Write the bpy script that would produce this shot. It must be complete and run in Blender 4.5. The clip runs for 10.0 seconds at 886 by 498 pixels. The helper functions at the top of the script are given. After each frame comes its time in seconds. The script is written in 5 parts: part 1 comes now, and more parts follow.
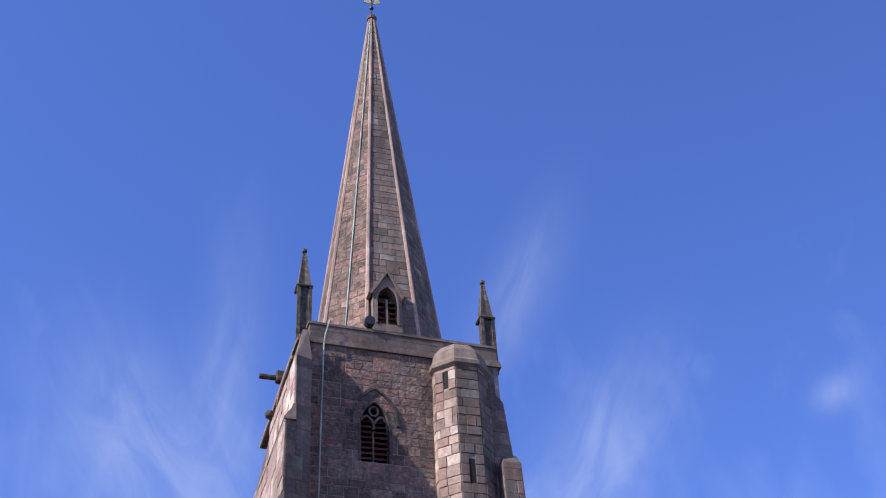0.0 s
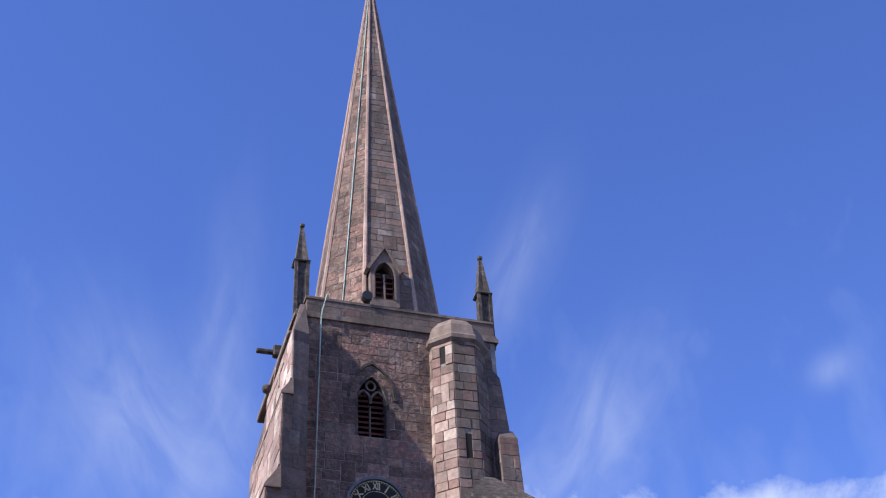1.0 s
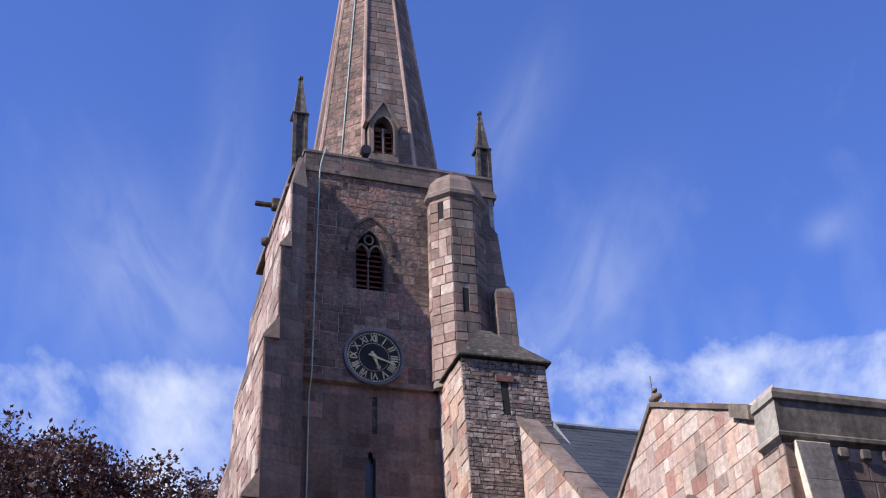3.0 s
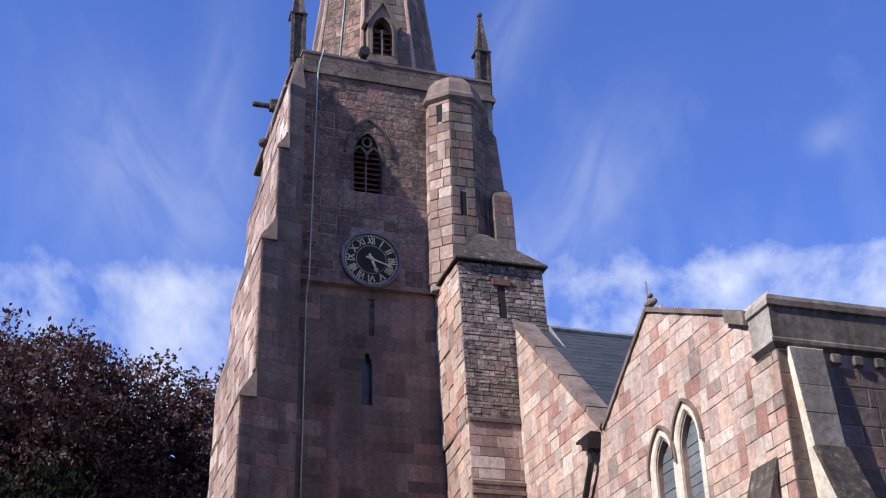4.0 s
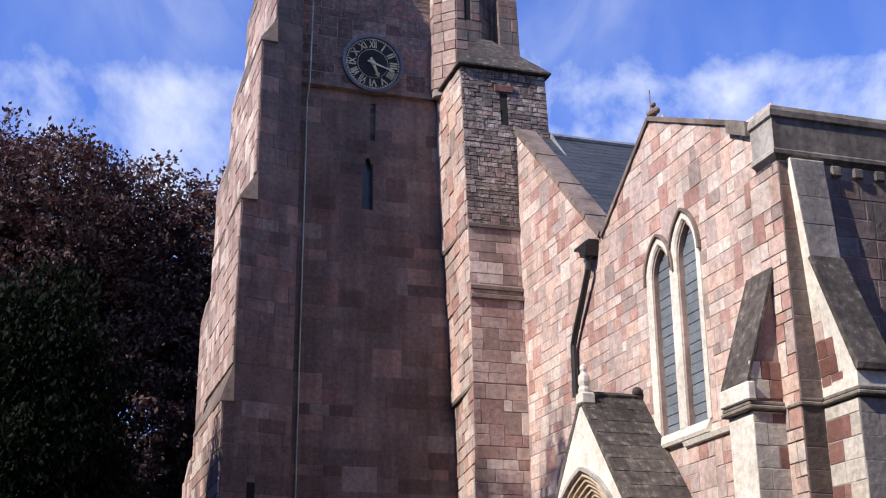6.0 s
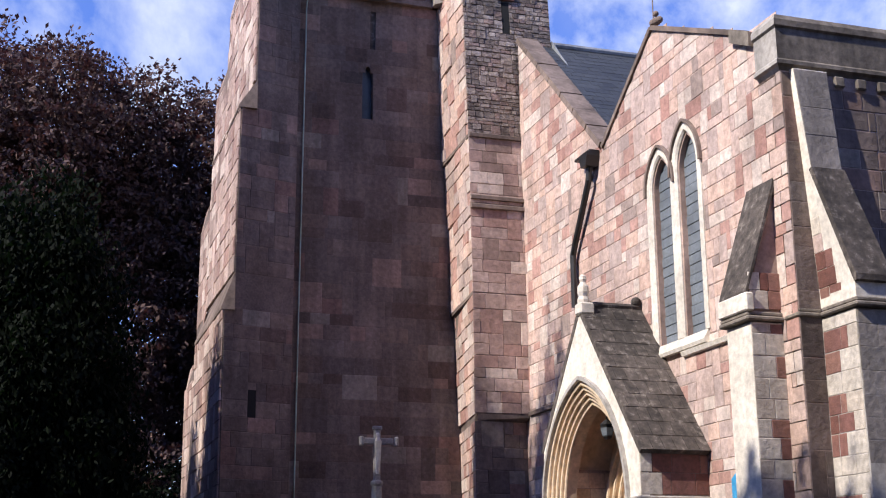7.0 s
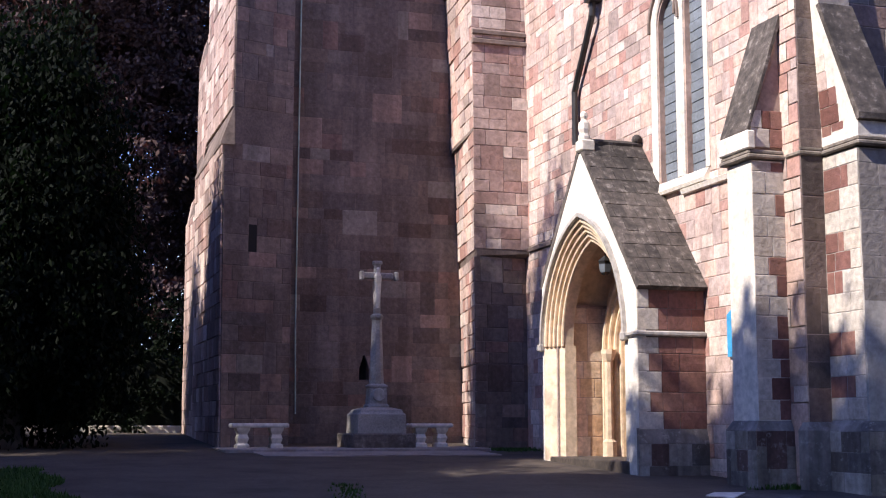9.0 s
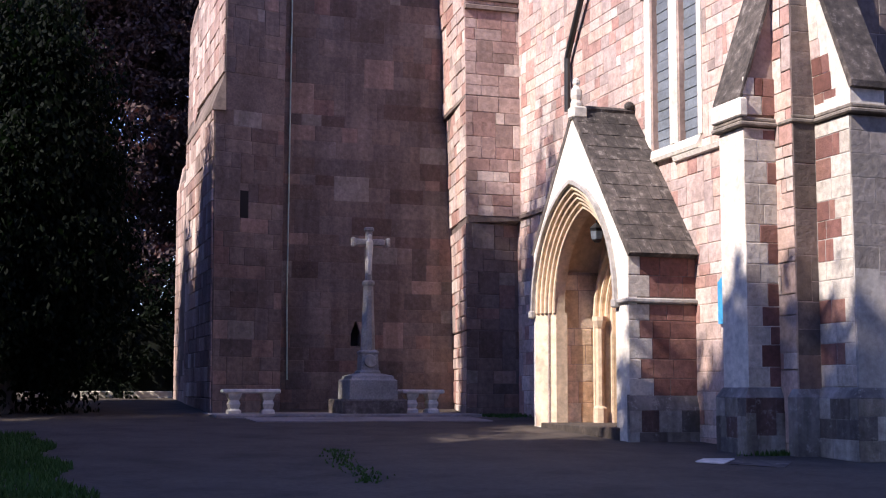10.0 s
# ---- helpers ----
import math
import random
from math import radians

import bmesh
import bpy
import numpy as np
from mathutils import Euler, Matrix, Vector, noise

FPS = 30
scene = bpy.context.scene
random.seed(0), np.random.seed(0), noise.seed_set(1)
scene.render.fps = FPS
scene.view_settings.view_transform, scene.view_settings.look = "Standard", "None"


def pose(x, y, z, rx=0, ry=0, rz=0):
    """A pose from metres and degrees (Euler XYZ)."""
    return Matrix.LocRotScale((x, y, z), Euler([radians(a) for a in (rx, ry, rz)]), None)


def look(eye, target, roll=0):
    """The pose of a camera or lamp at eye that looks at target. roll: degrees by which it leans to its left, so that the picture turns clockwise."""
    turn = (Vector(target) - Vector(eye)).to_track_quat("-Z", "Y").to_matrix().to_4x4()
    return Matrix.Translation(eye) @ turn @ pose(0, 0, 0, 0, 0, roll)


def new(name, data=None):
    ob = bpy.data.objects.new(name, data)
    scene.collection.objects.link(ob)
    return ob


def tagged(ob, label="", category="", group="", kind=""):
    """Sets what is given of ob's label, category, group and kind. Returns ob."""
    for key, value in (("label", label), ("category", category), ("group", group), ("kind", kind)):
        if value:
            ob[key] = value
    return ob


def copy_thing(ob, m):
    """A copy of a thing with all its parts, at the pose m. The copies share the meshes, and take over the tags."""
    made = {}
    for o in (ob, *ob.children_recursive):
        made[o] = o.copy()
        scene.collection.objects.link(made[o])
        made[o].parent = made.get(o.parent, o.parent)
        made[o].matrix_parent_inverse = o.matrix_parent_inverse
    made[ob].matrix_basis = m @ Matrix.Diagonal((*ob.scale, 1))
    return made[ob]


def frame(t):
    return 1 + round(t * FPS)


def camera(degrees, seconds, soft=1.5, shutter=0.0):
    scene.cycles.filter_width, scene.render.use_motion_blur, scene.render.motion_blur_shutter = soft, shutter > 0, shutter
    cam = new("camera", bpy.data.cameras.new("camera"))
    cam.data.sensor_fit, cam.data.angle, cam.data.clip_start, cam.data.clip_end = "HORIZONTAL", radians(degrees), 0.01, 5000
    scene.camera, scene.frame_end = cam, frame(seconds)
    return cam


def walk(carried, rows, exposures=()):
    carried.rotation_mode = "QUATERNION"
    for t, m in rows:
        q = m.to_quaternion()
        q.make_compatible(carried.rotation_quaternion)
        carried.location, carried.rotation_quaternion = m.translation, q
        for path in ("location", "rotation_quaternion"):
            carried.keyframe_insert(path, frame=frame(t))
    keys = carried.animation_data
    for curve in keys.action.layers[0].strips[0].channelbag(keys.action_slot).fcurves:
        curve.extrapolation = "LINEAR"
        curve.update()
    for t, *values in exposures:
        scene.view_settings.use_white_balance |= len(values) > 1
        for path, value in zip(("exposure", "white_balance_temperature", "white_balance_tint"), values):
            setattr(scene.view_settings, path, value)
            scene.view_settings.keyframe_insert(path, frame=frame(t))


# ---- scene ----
# The camera stands still and tilts down. x runs along the tower's front, y away from the camera into the church, z up.
cam = camera(37.39, 10.0, soft=1.15)
EYE = (0.0, 0.0, 1.6)
ROWS = [  # seconds, yaw, pitch, lean
    (0.0, -18.18, 38.77, -3.31),
    (0.5, -18.20, 38.48, -3.11),
    (1.0, -18.24, 37.69, -3.07),
    (1.5, -18.19, 36.47, -2.65),
    (2.0, -18.13, 34.93, -2.71),
    (3.5, -17.87, 29.32, -1.82),
    (4.0, -17.92, 27.13, -1.54),
    (4.5, -17.99, 24.92, -1.31),
    (5.0, -17.95, 22.78, -1.04),
    (5.5, -17.85, 20.70, -0.82),
    (6.0, -17.71, 18.66, -0.53),
    (7.5, -17.69, 12.84, -0.23),
    (8.0, -17.66, 10.99, -0.06),
    (8.5, -17.59, 9.17, 0.06),
    (9.0, -17.65, 7.57, 0.07),
    (9.5, -17.83, 6.48, 0.10),
    (10.0, -18.02, 6.11, 0.19),
]
EXPOSURES = [(0.0, 0.42, 6500, 10), (2.0, 0.38, 6500, 10), (3.5, 0.34, 6500, 10), (5.5, 0.4, 6500, 10), (7.5, 0.52, 6500, 11), (9.0, 0.84, 6500, 14), (9.5, 0.97, 6500, 16), (10.0, 0.87, 6500, 17)]
walk(cam, [(t, pose(*EYE, 0, 0, yaw) @ pose(0, 0, 0, 90 + pitch) @ pose(0, 0, 0, 0, 0, lean)) for t, yaw, pitch, lean in ROWS], EXPOSURES)

# ---- light ----
SUN_WAY = Vector((11.5, 3.0, -10.3)).normalized()
world = bpy.data.worlds.new("sky")
scene.world = world
world.use_nodes = True
wn, wl = world.node_tree.nodes, world.node_tree.links
wn.clear()


def wnode(kind, **settings):
    n = wn.new(kind)
    for k, v in settings.items():
        n.inputs[k].default_value = v
    return n


sky = wn.new("ShaderNodeTexSky")
sky.sky_type, sky.sun_disc = "NISHITA", False
sky.sun_elevation = math.asin(-SUN_WAY.z)
sky.sun_rotation = math.atan2(-SUN_WAY.x, -SUN_WAY.y)
sky.altitude, sky.air_density, sky.dust_density, sky.ozone_density = 300, 1.0, 0.3, 3.0
geo_w = wn.new("ShaderNodeTexCoord")
mapping = wn.new("ShaderNodeMapping")
mapping.inputs["Scale"].default_value = (13.0, 13.0, 0.55)
mapping.inputs["Rotation"].default_value = (0.1, 0.25, 0.3)
wl.new(geo_w.outputs["Generated"], mapping.inputs[0])
wisp = wnode("ShaderNodeTexNoise", Scale=1.9, Detail=7.0, Roughness=0.47, Distortion=0.2)
wl.new(mapping.outputs[0], wisp.inputs["Vector"])
wisp_r = wn.new("ShaderNodeMapRange")
wisp_r.inputs[1].default_value, wisp_r.inputs[2].default_value = 0.48, 0.9
wisp_r.inputs[3].default_value, wisp_r.inputs[4].default_value = 0.0, 0.1
thin = wn.new("ShaderNodeMapRange")  # wisps thin out overhead
thin.inputs[1].default_value, thin.inputs[2].default_value = 0.72, 0.45
thin.inputs[3].default_value, thin.inputs[4].default_value = -0.3, 0.06
wisp_a = wn.new("ShaderNodeMath")
wl.new(wisp.outputs[0], wisp_a.inputs[0]), wl.new(thin.outputs[0], wisp_a.inputs[1])
wl.new(wisp_a.outputs[0], wisp_r.inputs[0])
puff = wnode("ShaderNodeTexNoise", Scale=5.5, Detail=8.0, Roughness=0.6, Distortion=0.2)
wl.new(geo_w.outputs["Generated"], puff.inputs["Vector"])
sep = wn.new("ShaderNodeSeparateXYZ")
wl.new(geo_w.outputs["Generated"], sep.inputs[0])
low = wn.new("ShaderNodeMapRange")  # cumulus lies low over the horizon
low.inputs[1].default_value, low.inputs[2].default_value = 0.5, 0.43
low.inputs[3].default_value, low.inputs[4].default_value = -0.3, 0.095
wl.new(sep.outputs[2], low.inputs[0]), wl.new(sep.outputs[2], thin.inputs[0])
puff_a = wn.new("ShaderNodeMath")
wl.new(puff.outputs[0], puff_a.inputs[0]), wl.new(low.outputs[0], puff_a.inputs[1])
puff_r = wn.new("ShaderNodeMapRange")
puff_r.inputs[1].default_value, puff_r.inputs[2].default_value = 0.5, 0.69
puff_r.inputs[4].default_value = 0.96
wl.new(puff_a.outputs[0], puff_r.inputs[0])


def wmath(op, a, b=0.0, c=0.0):
    n = wn.new("ShaderNodeMath")
    n.operation = op
    for i, v in enumerate((a, b, c)):
        if isinstance(v, (int, float)):
            n.inputs[i].default_value = v
        else:
            wl.new(v, n.inputs[i])
    return n.outputs[0]


# thin drifts of ice cloud, by bearing and height in degrees
AZ = wmath("MULTIPLY", wmath("ARCTAN2", sep.outputs[0], sep.outputs[1]), 57.3)
EL = wmath("MULTIPLY", wmath("ARCSINE", sep.outputs[2]), 57.3)


def drift(az, el, wide, high, amount, lean, seed):
    across = wmath("MULTIPLY_ADD", wmath("SUBTRACT", EL, el), -lean, wmath("SUBTRACT", AZ, az))
    up = wmath("SUBTRACT", EL, el)
    far = wmath("ADD", wmath("POWER", wmath("DIVIDE", across, wide), 2.0), wmath("POWER", wmath("DIVIDE", up, high), 2.0))
    body_ = wmath("POWER", 2.718, wmath("MULTIPLY", far, -1.0))
    co = wn.new("ShaderNodeCombineXYZ")
    wl.new(wmath("MULTIPLY", across, 0.42), co.inputs[0]), wl.new(wmath("MULTIPLY", up, 0.2), co.inputs[1])
    co.inputs[2].default_value = seed
    tex = wnode("ShaderNodeTexNoise", Scale=1.0, Detail=5.0, Roughness=0.55, Distortion=0.9)
    wl.new(co.outputs[0], tex.inputs["Vector"])
    mr = wn.new("ShaderNodeMapRange")
    mr.inputs[1].default_value, mr.inputs[2].default_value, mr.inputs[3].default_value = 0.34, 0.74, 0.34
    wl.new(tex.outputs[0], mr.inputs[0])
    return wmath("MULTIPLY", wmath("MULTIPLY", body_, mr.outputs[0]), amount)


ice = drift(3.4, 29.5, 4.8, 4.2, 0.24, -0.6, 1.3)
for where in ((6.6, 33.0, 1.6, 5.5, 0.13, 0.05, 4.1), (25.0, 28.8, 3.0, 3.6, 0.26, 0.6, 7.7), (22.0, 36.5, 1.8, 3.0, 0.16, 0.6, 9.2), (37.0, 30.2, 1.0, 0.7, 0.22, 0.3, 2.2)):
    ice = wmath("ADD", ice, drift(*where))
soft_side = wn.new("ShaderNodeMapRange")  # the cumulus is thinner towards the beech
for k, v in enumerate((8.0, 22.0, 0.7, 1.0)):
    soft_side.inputs[k + 1].default_value = v
wl.new(AZ, soft_side.inputs[0])
cover = wn.new("ShaderNodeMath")
cover.operation = "MAXIMUM"
wl.new(wmath("ADD", ice, wisp_r.outputs[0]), cover.inputs[0]), wl.new(wmath("MULTIPLY", puff_r.outputs[0], soft_side.outputs[0]), cover.inputs[1])
tint = wn.new("ShaderNodeMix")
tint.data_type, tint.blend_type = "RGBA", "MULTIPLY"
tint.inputs[0].default_value = 1.0
tint.inputs[7].default_value = (0.88, 1.06, 1.85, 1)
wl.new(sky.outputs[0], tint.inputs[6])
clouds = wn.new("ShaderNodeMix")
clouds.data_type = "RGBA"
clouds.inputs[7].default_value = (7.5, 8.0, 9.0, 1)
wl.new(cover.outputs[0], clouds.inputs[0]), wl.new(tint.outputs[2], clouds.inputs[6])
backg = wnode("ShaderNodeBackground", Strength=0.1)
wl.new(clouds.outputs[2], backg.inputs[0])
wout = wn.new("ShaderNodeOutputWorld")
wl.new(backg.outputs[0], wout.inputs[0])

sun = new("sun", bpy.data.lights.new("sun", "SUN"))
sun.data.energy, sun.data.angle, sun.data.color = 5.0, radians(0.53), (1.0, 0.93, 0.84)
sun.matrix_world = look((-40, 10, 60), Vector((-40, 10, 60)) + SUN_WAY)


# ---- materials ----
def stone(name, colours, per="", rough=0.9, grain=14.0, bump=0.35, stain=0.35, metal=0.0, streak=0.0, grit=0.2, lichen=0.0, depth=0.03):
    """A worn mineral surface. per: object or island gives each piece its own of the colours."""
    mat = bpy.data.materials.new(name)
    mat.use_nodes = True
    n, l = mat.node_tree.nodes, mat.node_tree.links
    b = n["Principled BSDF"]
    b.inputs["Roughness"].default_value, b.inputs["Metallic"].default_value = rough, metal
    co = n.new("ShaderNodeNewGeometry")
    coarse, fine = n.new("ShaderNodeTexNoise"), n.new("ShaderNodeTexNoise")
    for t, s in ((coarse, grain * 0.07), (fine, grain)):
        l.new(co.outputs["Position"], t.inputs["Vector"])
        t.inputs["Scale"].default_value, t.inputs["Detail"].default_value, t.inputs["Roughness"].default_value = s, 6.0, 0.62
    ramp = n.new("ShaderNodeValToRGB")
    ramp.color_ramp.interpolation = "CONSTANT" if per and len(colours) > 3 else "LINEAR"
    while len(ramp.color_ramp.elements) < len(colours):
        ramp.color_ramp.elements.new(0.5)
    for i, (e, c) in enumerate(zip(ramp.color_ramp.elements, colours)):
        e.position, e.color = i / (len(colours) if per and len(colours) > 3 else max(1, len(colours) - 1)), (*c, 1)
    if per == "object":
        src = n.new("ShaderNodeObjectInfo").outputs["Random"]
    elif per == "island":
        src = co.outputs["Random Per Island"]
    else:
        src = coarse.outputs[0]
    l.new(src, ramp.inputs[0])
    spread = n.new("ShaderNodeMapRange")
    spread.inputs[1].default_value, spread.inputs[2].default_value = 0.3, 0.7
    spread.inputs[3].default_value, spread.inputs[4].default_value = 1.0 - stain, 1.0 + stain
    l.new(coarse.outputs[0], spread.inputs[0])
    speck = n.new("ShaderNodeMapRange")
    speck.inputs[1].default_value, speck.inputs[2].default_value = 0.33, 0.67
    speck.inputs[3].default_value, speck.inputs[4].default_value = 1.0 - grit, 1.0 + grit
    l.new(fine.outputs[0], speck.inputs[0])
    mul = n.new("ShaderNodeMath")
    mul.operation = "MULTIPLY"
    l.new(spread.outputs[0], mul.inputs[0]), l.new(speck.outputs[0], mul.inputs[1])
    val = mul.outputs[0]
    if streak:
        mp = n.new("ShaderNodeMapping")
        mp.inputs["Scale"].default_value = (2.2, 2.2, 0.18)
        l.new(co.outputs["Position"], mp.inputs[0])
        run = n.new("ShaderNodeTexNoise")
        run.inputs["Scale"].default_value, run.inputs["Detail"].default_value = 1.4, 5.0
        l.new(mp.outputs[0], run.inputs["Vector"])
        rr = n.new("ShaderNodeMapRange")
        rr.inputs[1].default_value, rr.inputs[2].default_value = 0.38, 0.62
        rr.inputs[3].default_value, rr.inputs[4].default_value = 1.0 - streak, 1.0
        l.new(run.outputs[0], rr.inputs[0])
        m2 = n.new("ShaderNodeMath")
        m2.operation = "MULTIPLY"
        l.new(val, m2.inputs[0]), l.new(rr.outputs[0], m2.inputs[1])
        val = m2.outputs[0]
    mix = n.new("ShaderNodeMix")
    mix.data_type, mix.blend_type = "RGBA", "MULTIPLY"
    mix.inputs[0].default_value = 1.0
    l.new(ramp.outputs[0], mix.inputs[6]), l.new(val, mix.inputs[7])
    colour = mix.outputs[2]
    if lichen:
        spot = n.new("ShaderNodeTexNoise")
        spot.inputs["Scale"].default_value, spot.inputs["Detail"].default_value, spot.inputs["Roughness"].default_value = 7.0, 7.0, 0.75
        l.new(co.outputs["Position"], spot.inputs["Vector"])
        edge = n.new("ShaderNodeMapRange")
        edge.inputs[1].default_value, edge.inputs[2].default_value = 0.56, 0.66
        edge.inputs[3].default_value, edge.inputs[4].default_value = 0.0, lichen
        l.new(spot.outputs[0], edge.inputs[0])
        pale = n.new("ShaderNodeMix")
        pale.data_type = "RGBA"
        pale.inputs[7].default_value = (0.46, 0.42, 0.37, 1)
        l.new(edge.outputs[0], pale.inputs[0]), l.new(colour, pale.inputs[6])
        colour = pale.outputs[2]
    l.new(colour, b.inputs["Base Color"])
    bp = n.new("ShaderNodeBump")
    bp.inputs["Strength"].default_value, bp.inputs["Distance"].default_value = bump, depth
    l.new(fine.outputs[0], bp.inputs["Height"]), l.new(bp.outputs[0], b.inputs["Normal"])
    return mat


def plain(name, colour, rough=0.6, metal=0.0):
    mat = bpy.data.materials.new(name)
    mat.use_nodes = True
    b = mat.node_tree.nodes["Principled BSDF"]
    b.inputs["Base Color"].default_value, b.inputs["Roughness"].default_value, b.inputs["Metallic"].default_value = (*colour, 1), rough, metal
    return mat


def mostly(mean, spread, odd, count=14, seed=1):
    """Stones that are nearly alike, with a few odd ones among them."""
    rng = random.Random(seed)
    out = []
    for _ in range(count):
        k, t = 1 + rng.uniform(-spread, spread), rng.uniform(-0.05, 0.05)
        out.append((mean[0] * k * (1 + t), mean[1] * k, mean[2] * k * (1 - t)))
    out += odd
    rng.shuffle(out)
    return out


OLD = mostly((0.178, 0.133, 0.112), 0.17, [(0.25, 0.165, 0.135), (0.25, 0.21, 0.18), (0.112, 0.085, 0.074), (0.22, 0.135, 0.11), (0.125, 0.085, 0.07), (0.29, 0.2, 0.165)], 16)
RUBBLE = [(0.28, 0.225, 0.195), (0.15, 0.115, 0.1), (0.34, 0.28, 0.245), (0.22, 0.17, 0.148), (0.25, 0.175, 0.15), (0.19, 0.155, 0.137)]
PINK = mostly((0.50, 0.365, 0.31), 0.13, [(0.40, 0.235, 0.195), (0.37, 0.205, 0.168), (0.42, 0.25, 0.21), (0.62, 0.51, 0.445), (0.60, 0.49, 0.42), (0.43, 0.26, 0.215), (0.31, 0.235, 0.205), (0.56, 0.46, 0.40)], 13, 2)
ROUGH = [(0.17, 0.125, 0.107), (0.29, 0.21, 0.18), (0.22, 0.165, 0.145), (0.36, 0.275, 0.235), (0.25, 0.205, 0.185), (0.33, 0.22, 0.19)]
# paler stones for tower faces that catch the sun, sunlight put into colour
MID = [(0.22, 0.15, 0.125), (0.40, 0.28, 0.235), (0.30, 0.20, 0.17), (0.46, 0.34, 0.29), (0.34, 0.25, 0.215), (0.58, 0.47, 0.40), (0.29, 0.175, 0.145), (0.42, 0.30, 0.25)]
RED = [(0.16, 0.065, 0.05), (0.22, 0.10, 0.08), (0.18, 0.08, 0.065), (0.26, 0.13, 0.10)]
CREAM = [(0.52, 0.46, 0.39), (0.58, 0.52, 0.45), (0.47, 0.40, 0.33)]
# the cream darkened for shaded buttress fronts
SHADED_CREAM = [(0.23, 0.20, 0.178), (0.33, 0.29, 0.26), (0.27, 0.24, 0.212)]


def nearer(cols, k, gain=1.0):
    """Draws the colours towards their mean."""
    mean = [sum(c[i] for c in cols) / len(cols) for i in range(3)]
    return [tuple(gain * (c[i] + (mean[i] - c[i]) * k) for i in range(3)) for c in cols]


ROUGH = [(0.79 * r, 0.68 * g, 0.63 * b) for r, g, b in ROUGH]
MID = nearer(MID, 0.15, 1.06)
# ochre blocks, brightened for light reflected into the porch
OCHRE = [(0.60, 0.42, 0.27), (0.68, 0.51, 0.36), (0.56, 0.36, 0.22), (0.72, 0.57, 0.44), (0.70, 0.50, 0.37)]
BASE = [(0.44, 0.39, 0.335), (0.34, 0.295, 0.25), (0.15, 0.12, 0.10), (0.26, 0.22, 0.18), (0.13, 0.075, 0.063), (0.36, 0.325, 0.285), (0.16, 0.14, 0.125)]
KINDS = {}
for kind_name, cols, strk in (("old", OLD, 0.3), ("mid", MID, 0.2), ("pink", PINK, 0.12), ("red", RED, 0.1), ("cream", CREAM, 0.12), ("worn", SHADED_CREAM, 0.25), ("rough", ROUGH, 0.25), ("base", BASE, 0.45), ("ochre", OCHRE, 0.1), ("rubble", RUBBLE, 0.3)):
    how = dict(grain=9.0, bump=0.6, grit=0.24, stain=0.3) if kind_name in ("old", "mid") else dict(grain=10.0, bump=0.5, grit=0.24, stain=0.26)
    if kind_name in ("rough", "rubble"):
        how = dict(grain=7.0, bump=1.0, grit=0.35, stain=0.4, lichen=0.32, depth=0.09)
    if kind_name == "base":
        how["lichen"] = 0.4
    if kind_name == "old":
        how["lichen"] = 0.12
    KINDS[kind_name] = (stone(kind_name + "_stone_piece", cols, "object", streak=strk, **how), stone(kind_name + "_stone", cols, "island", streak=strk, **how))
MORTAR = stone("mortar", [(0.11, 0.082, 0.07), (0.17, 0.127, 0.108)], grain=20)
POINTING = stone("white_pointing", [(0.10, 0.085, 0.075), (0.40, 0.36, 0.32)], grain=26, stain=0.5)
DARK_STONE = stone("blackened_stone", [(0.06, 0.049, 0.042), (0.12, 0.097, 0.083)], grain=7, stain=0.5, streak=0.3, grit=0.5, lichen=0.26, bump=0.7)
MORTAR_PALE = stone("pale_mortar", [(0.31, 0.23, 0.195), (0.44, 0.34, 0.29)], grain=20)
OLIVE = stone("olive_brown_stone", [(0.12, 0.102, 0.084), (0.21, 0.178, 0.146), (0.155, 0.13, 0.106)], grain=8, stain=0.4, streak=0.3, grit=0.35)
OLD_PLAIN = stone("weathered_stone", [(0.135, 0.10, 0.083), (0.21, 0.157, 0.13), (0.17, 0.132, 0.112)], grain=9, stain=0.45, streak=0.3)
PINK_PLAIN = stone("pink_sandstone", [(0.30, 0.20, 0.165), (0.40, 0.29, 0.24)], grain=9)
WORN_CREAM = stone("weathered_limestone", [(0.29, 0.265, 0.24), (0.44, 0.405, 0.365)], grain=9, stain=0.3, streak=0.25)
PLINTH = stone("stained_plinth", [(0.12, 0.10, 0.088), (0.30, 0.26, 0.23), (0.17, 0.145, 0.127)], grain=8, stain=0.5, streak=0.5, lichen=0.6)
WARM_CREAM = stone("ochre_limestone", [(0.52, 0.38, 0.24), (0.68, 0.53, 0.37), (0.60, 0.45, 0.30)], grain=8, stain=0.2, streak=0.12)
CREAM_PLAIN = stone("dressed_limestone", [(0.64, 0.575, 0.48), (0.76, 0.70, 0.61)], grain=9, stain=0.16, streak=0.15)
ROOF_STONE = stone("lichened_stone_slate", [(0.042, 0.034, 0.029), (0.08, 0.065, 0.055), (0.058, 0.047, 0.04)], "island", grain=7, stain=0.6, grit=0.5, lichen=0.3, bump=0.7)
SLATE = stone("grey_slate", [(0.036, 0.04, 0.046), (0.055, 0.06, 0.067), (0.045, 0.05, 0.056)], "island", rough=0.6, grain=10, bump=0.15, stain=0.2)
LEAD = stone("lead_sheet", [(0.20, 0.21, 0.22), (0.28, 0.29, 0.30)], rough=0.5, grain=6)
IRON = stone("black_iron", [(0.012, 0.012, 0.013), (0.03, 0.028, 0.026)], rough=0.45, grain=30, bump=0.1)
COPPER = stone("green_copper_tape", [(0.32, 0.46, 0.42), (0.42, 0.55, 0.50)], rough=0.6, grain=30, bump=0.1)
LOUVRE = stone("red_brown_louvre", [(0.12, 0.035, 0.03), (0.18, 0.055, 0.045)], grain=14)
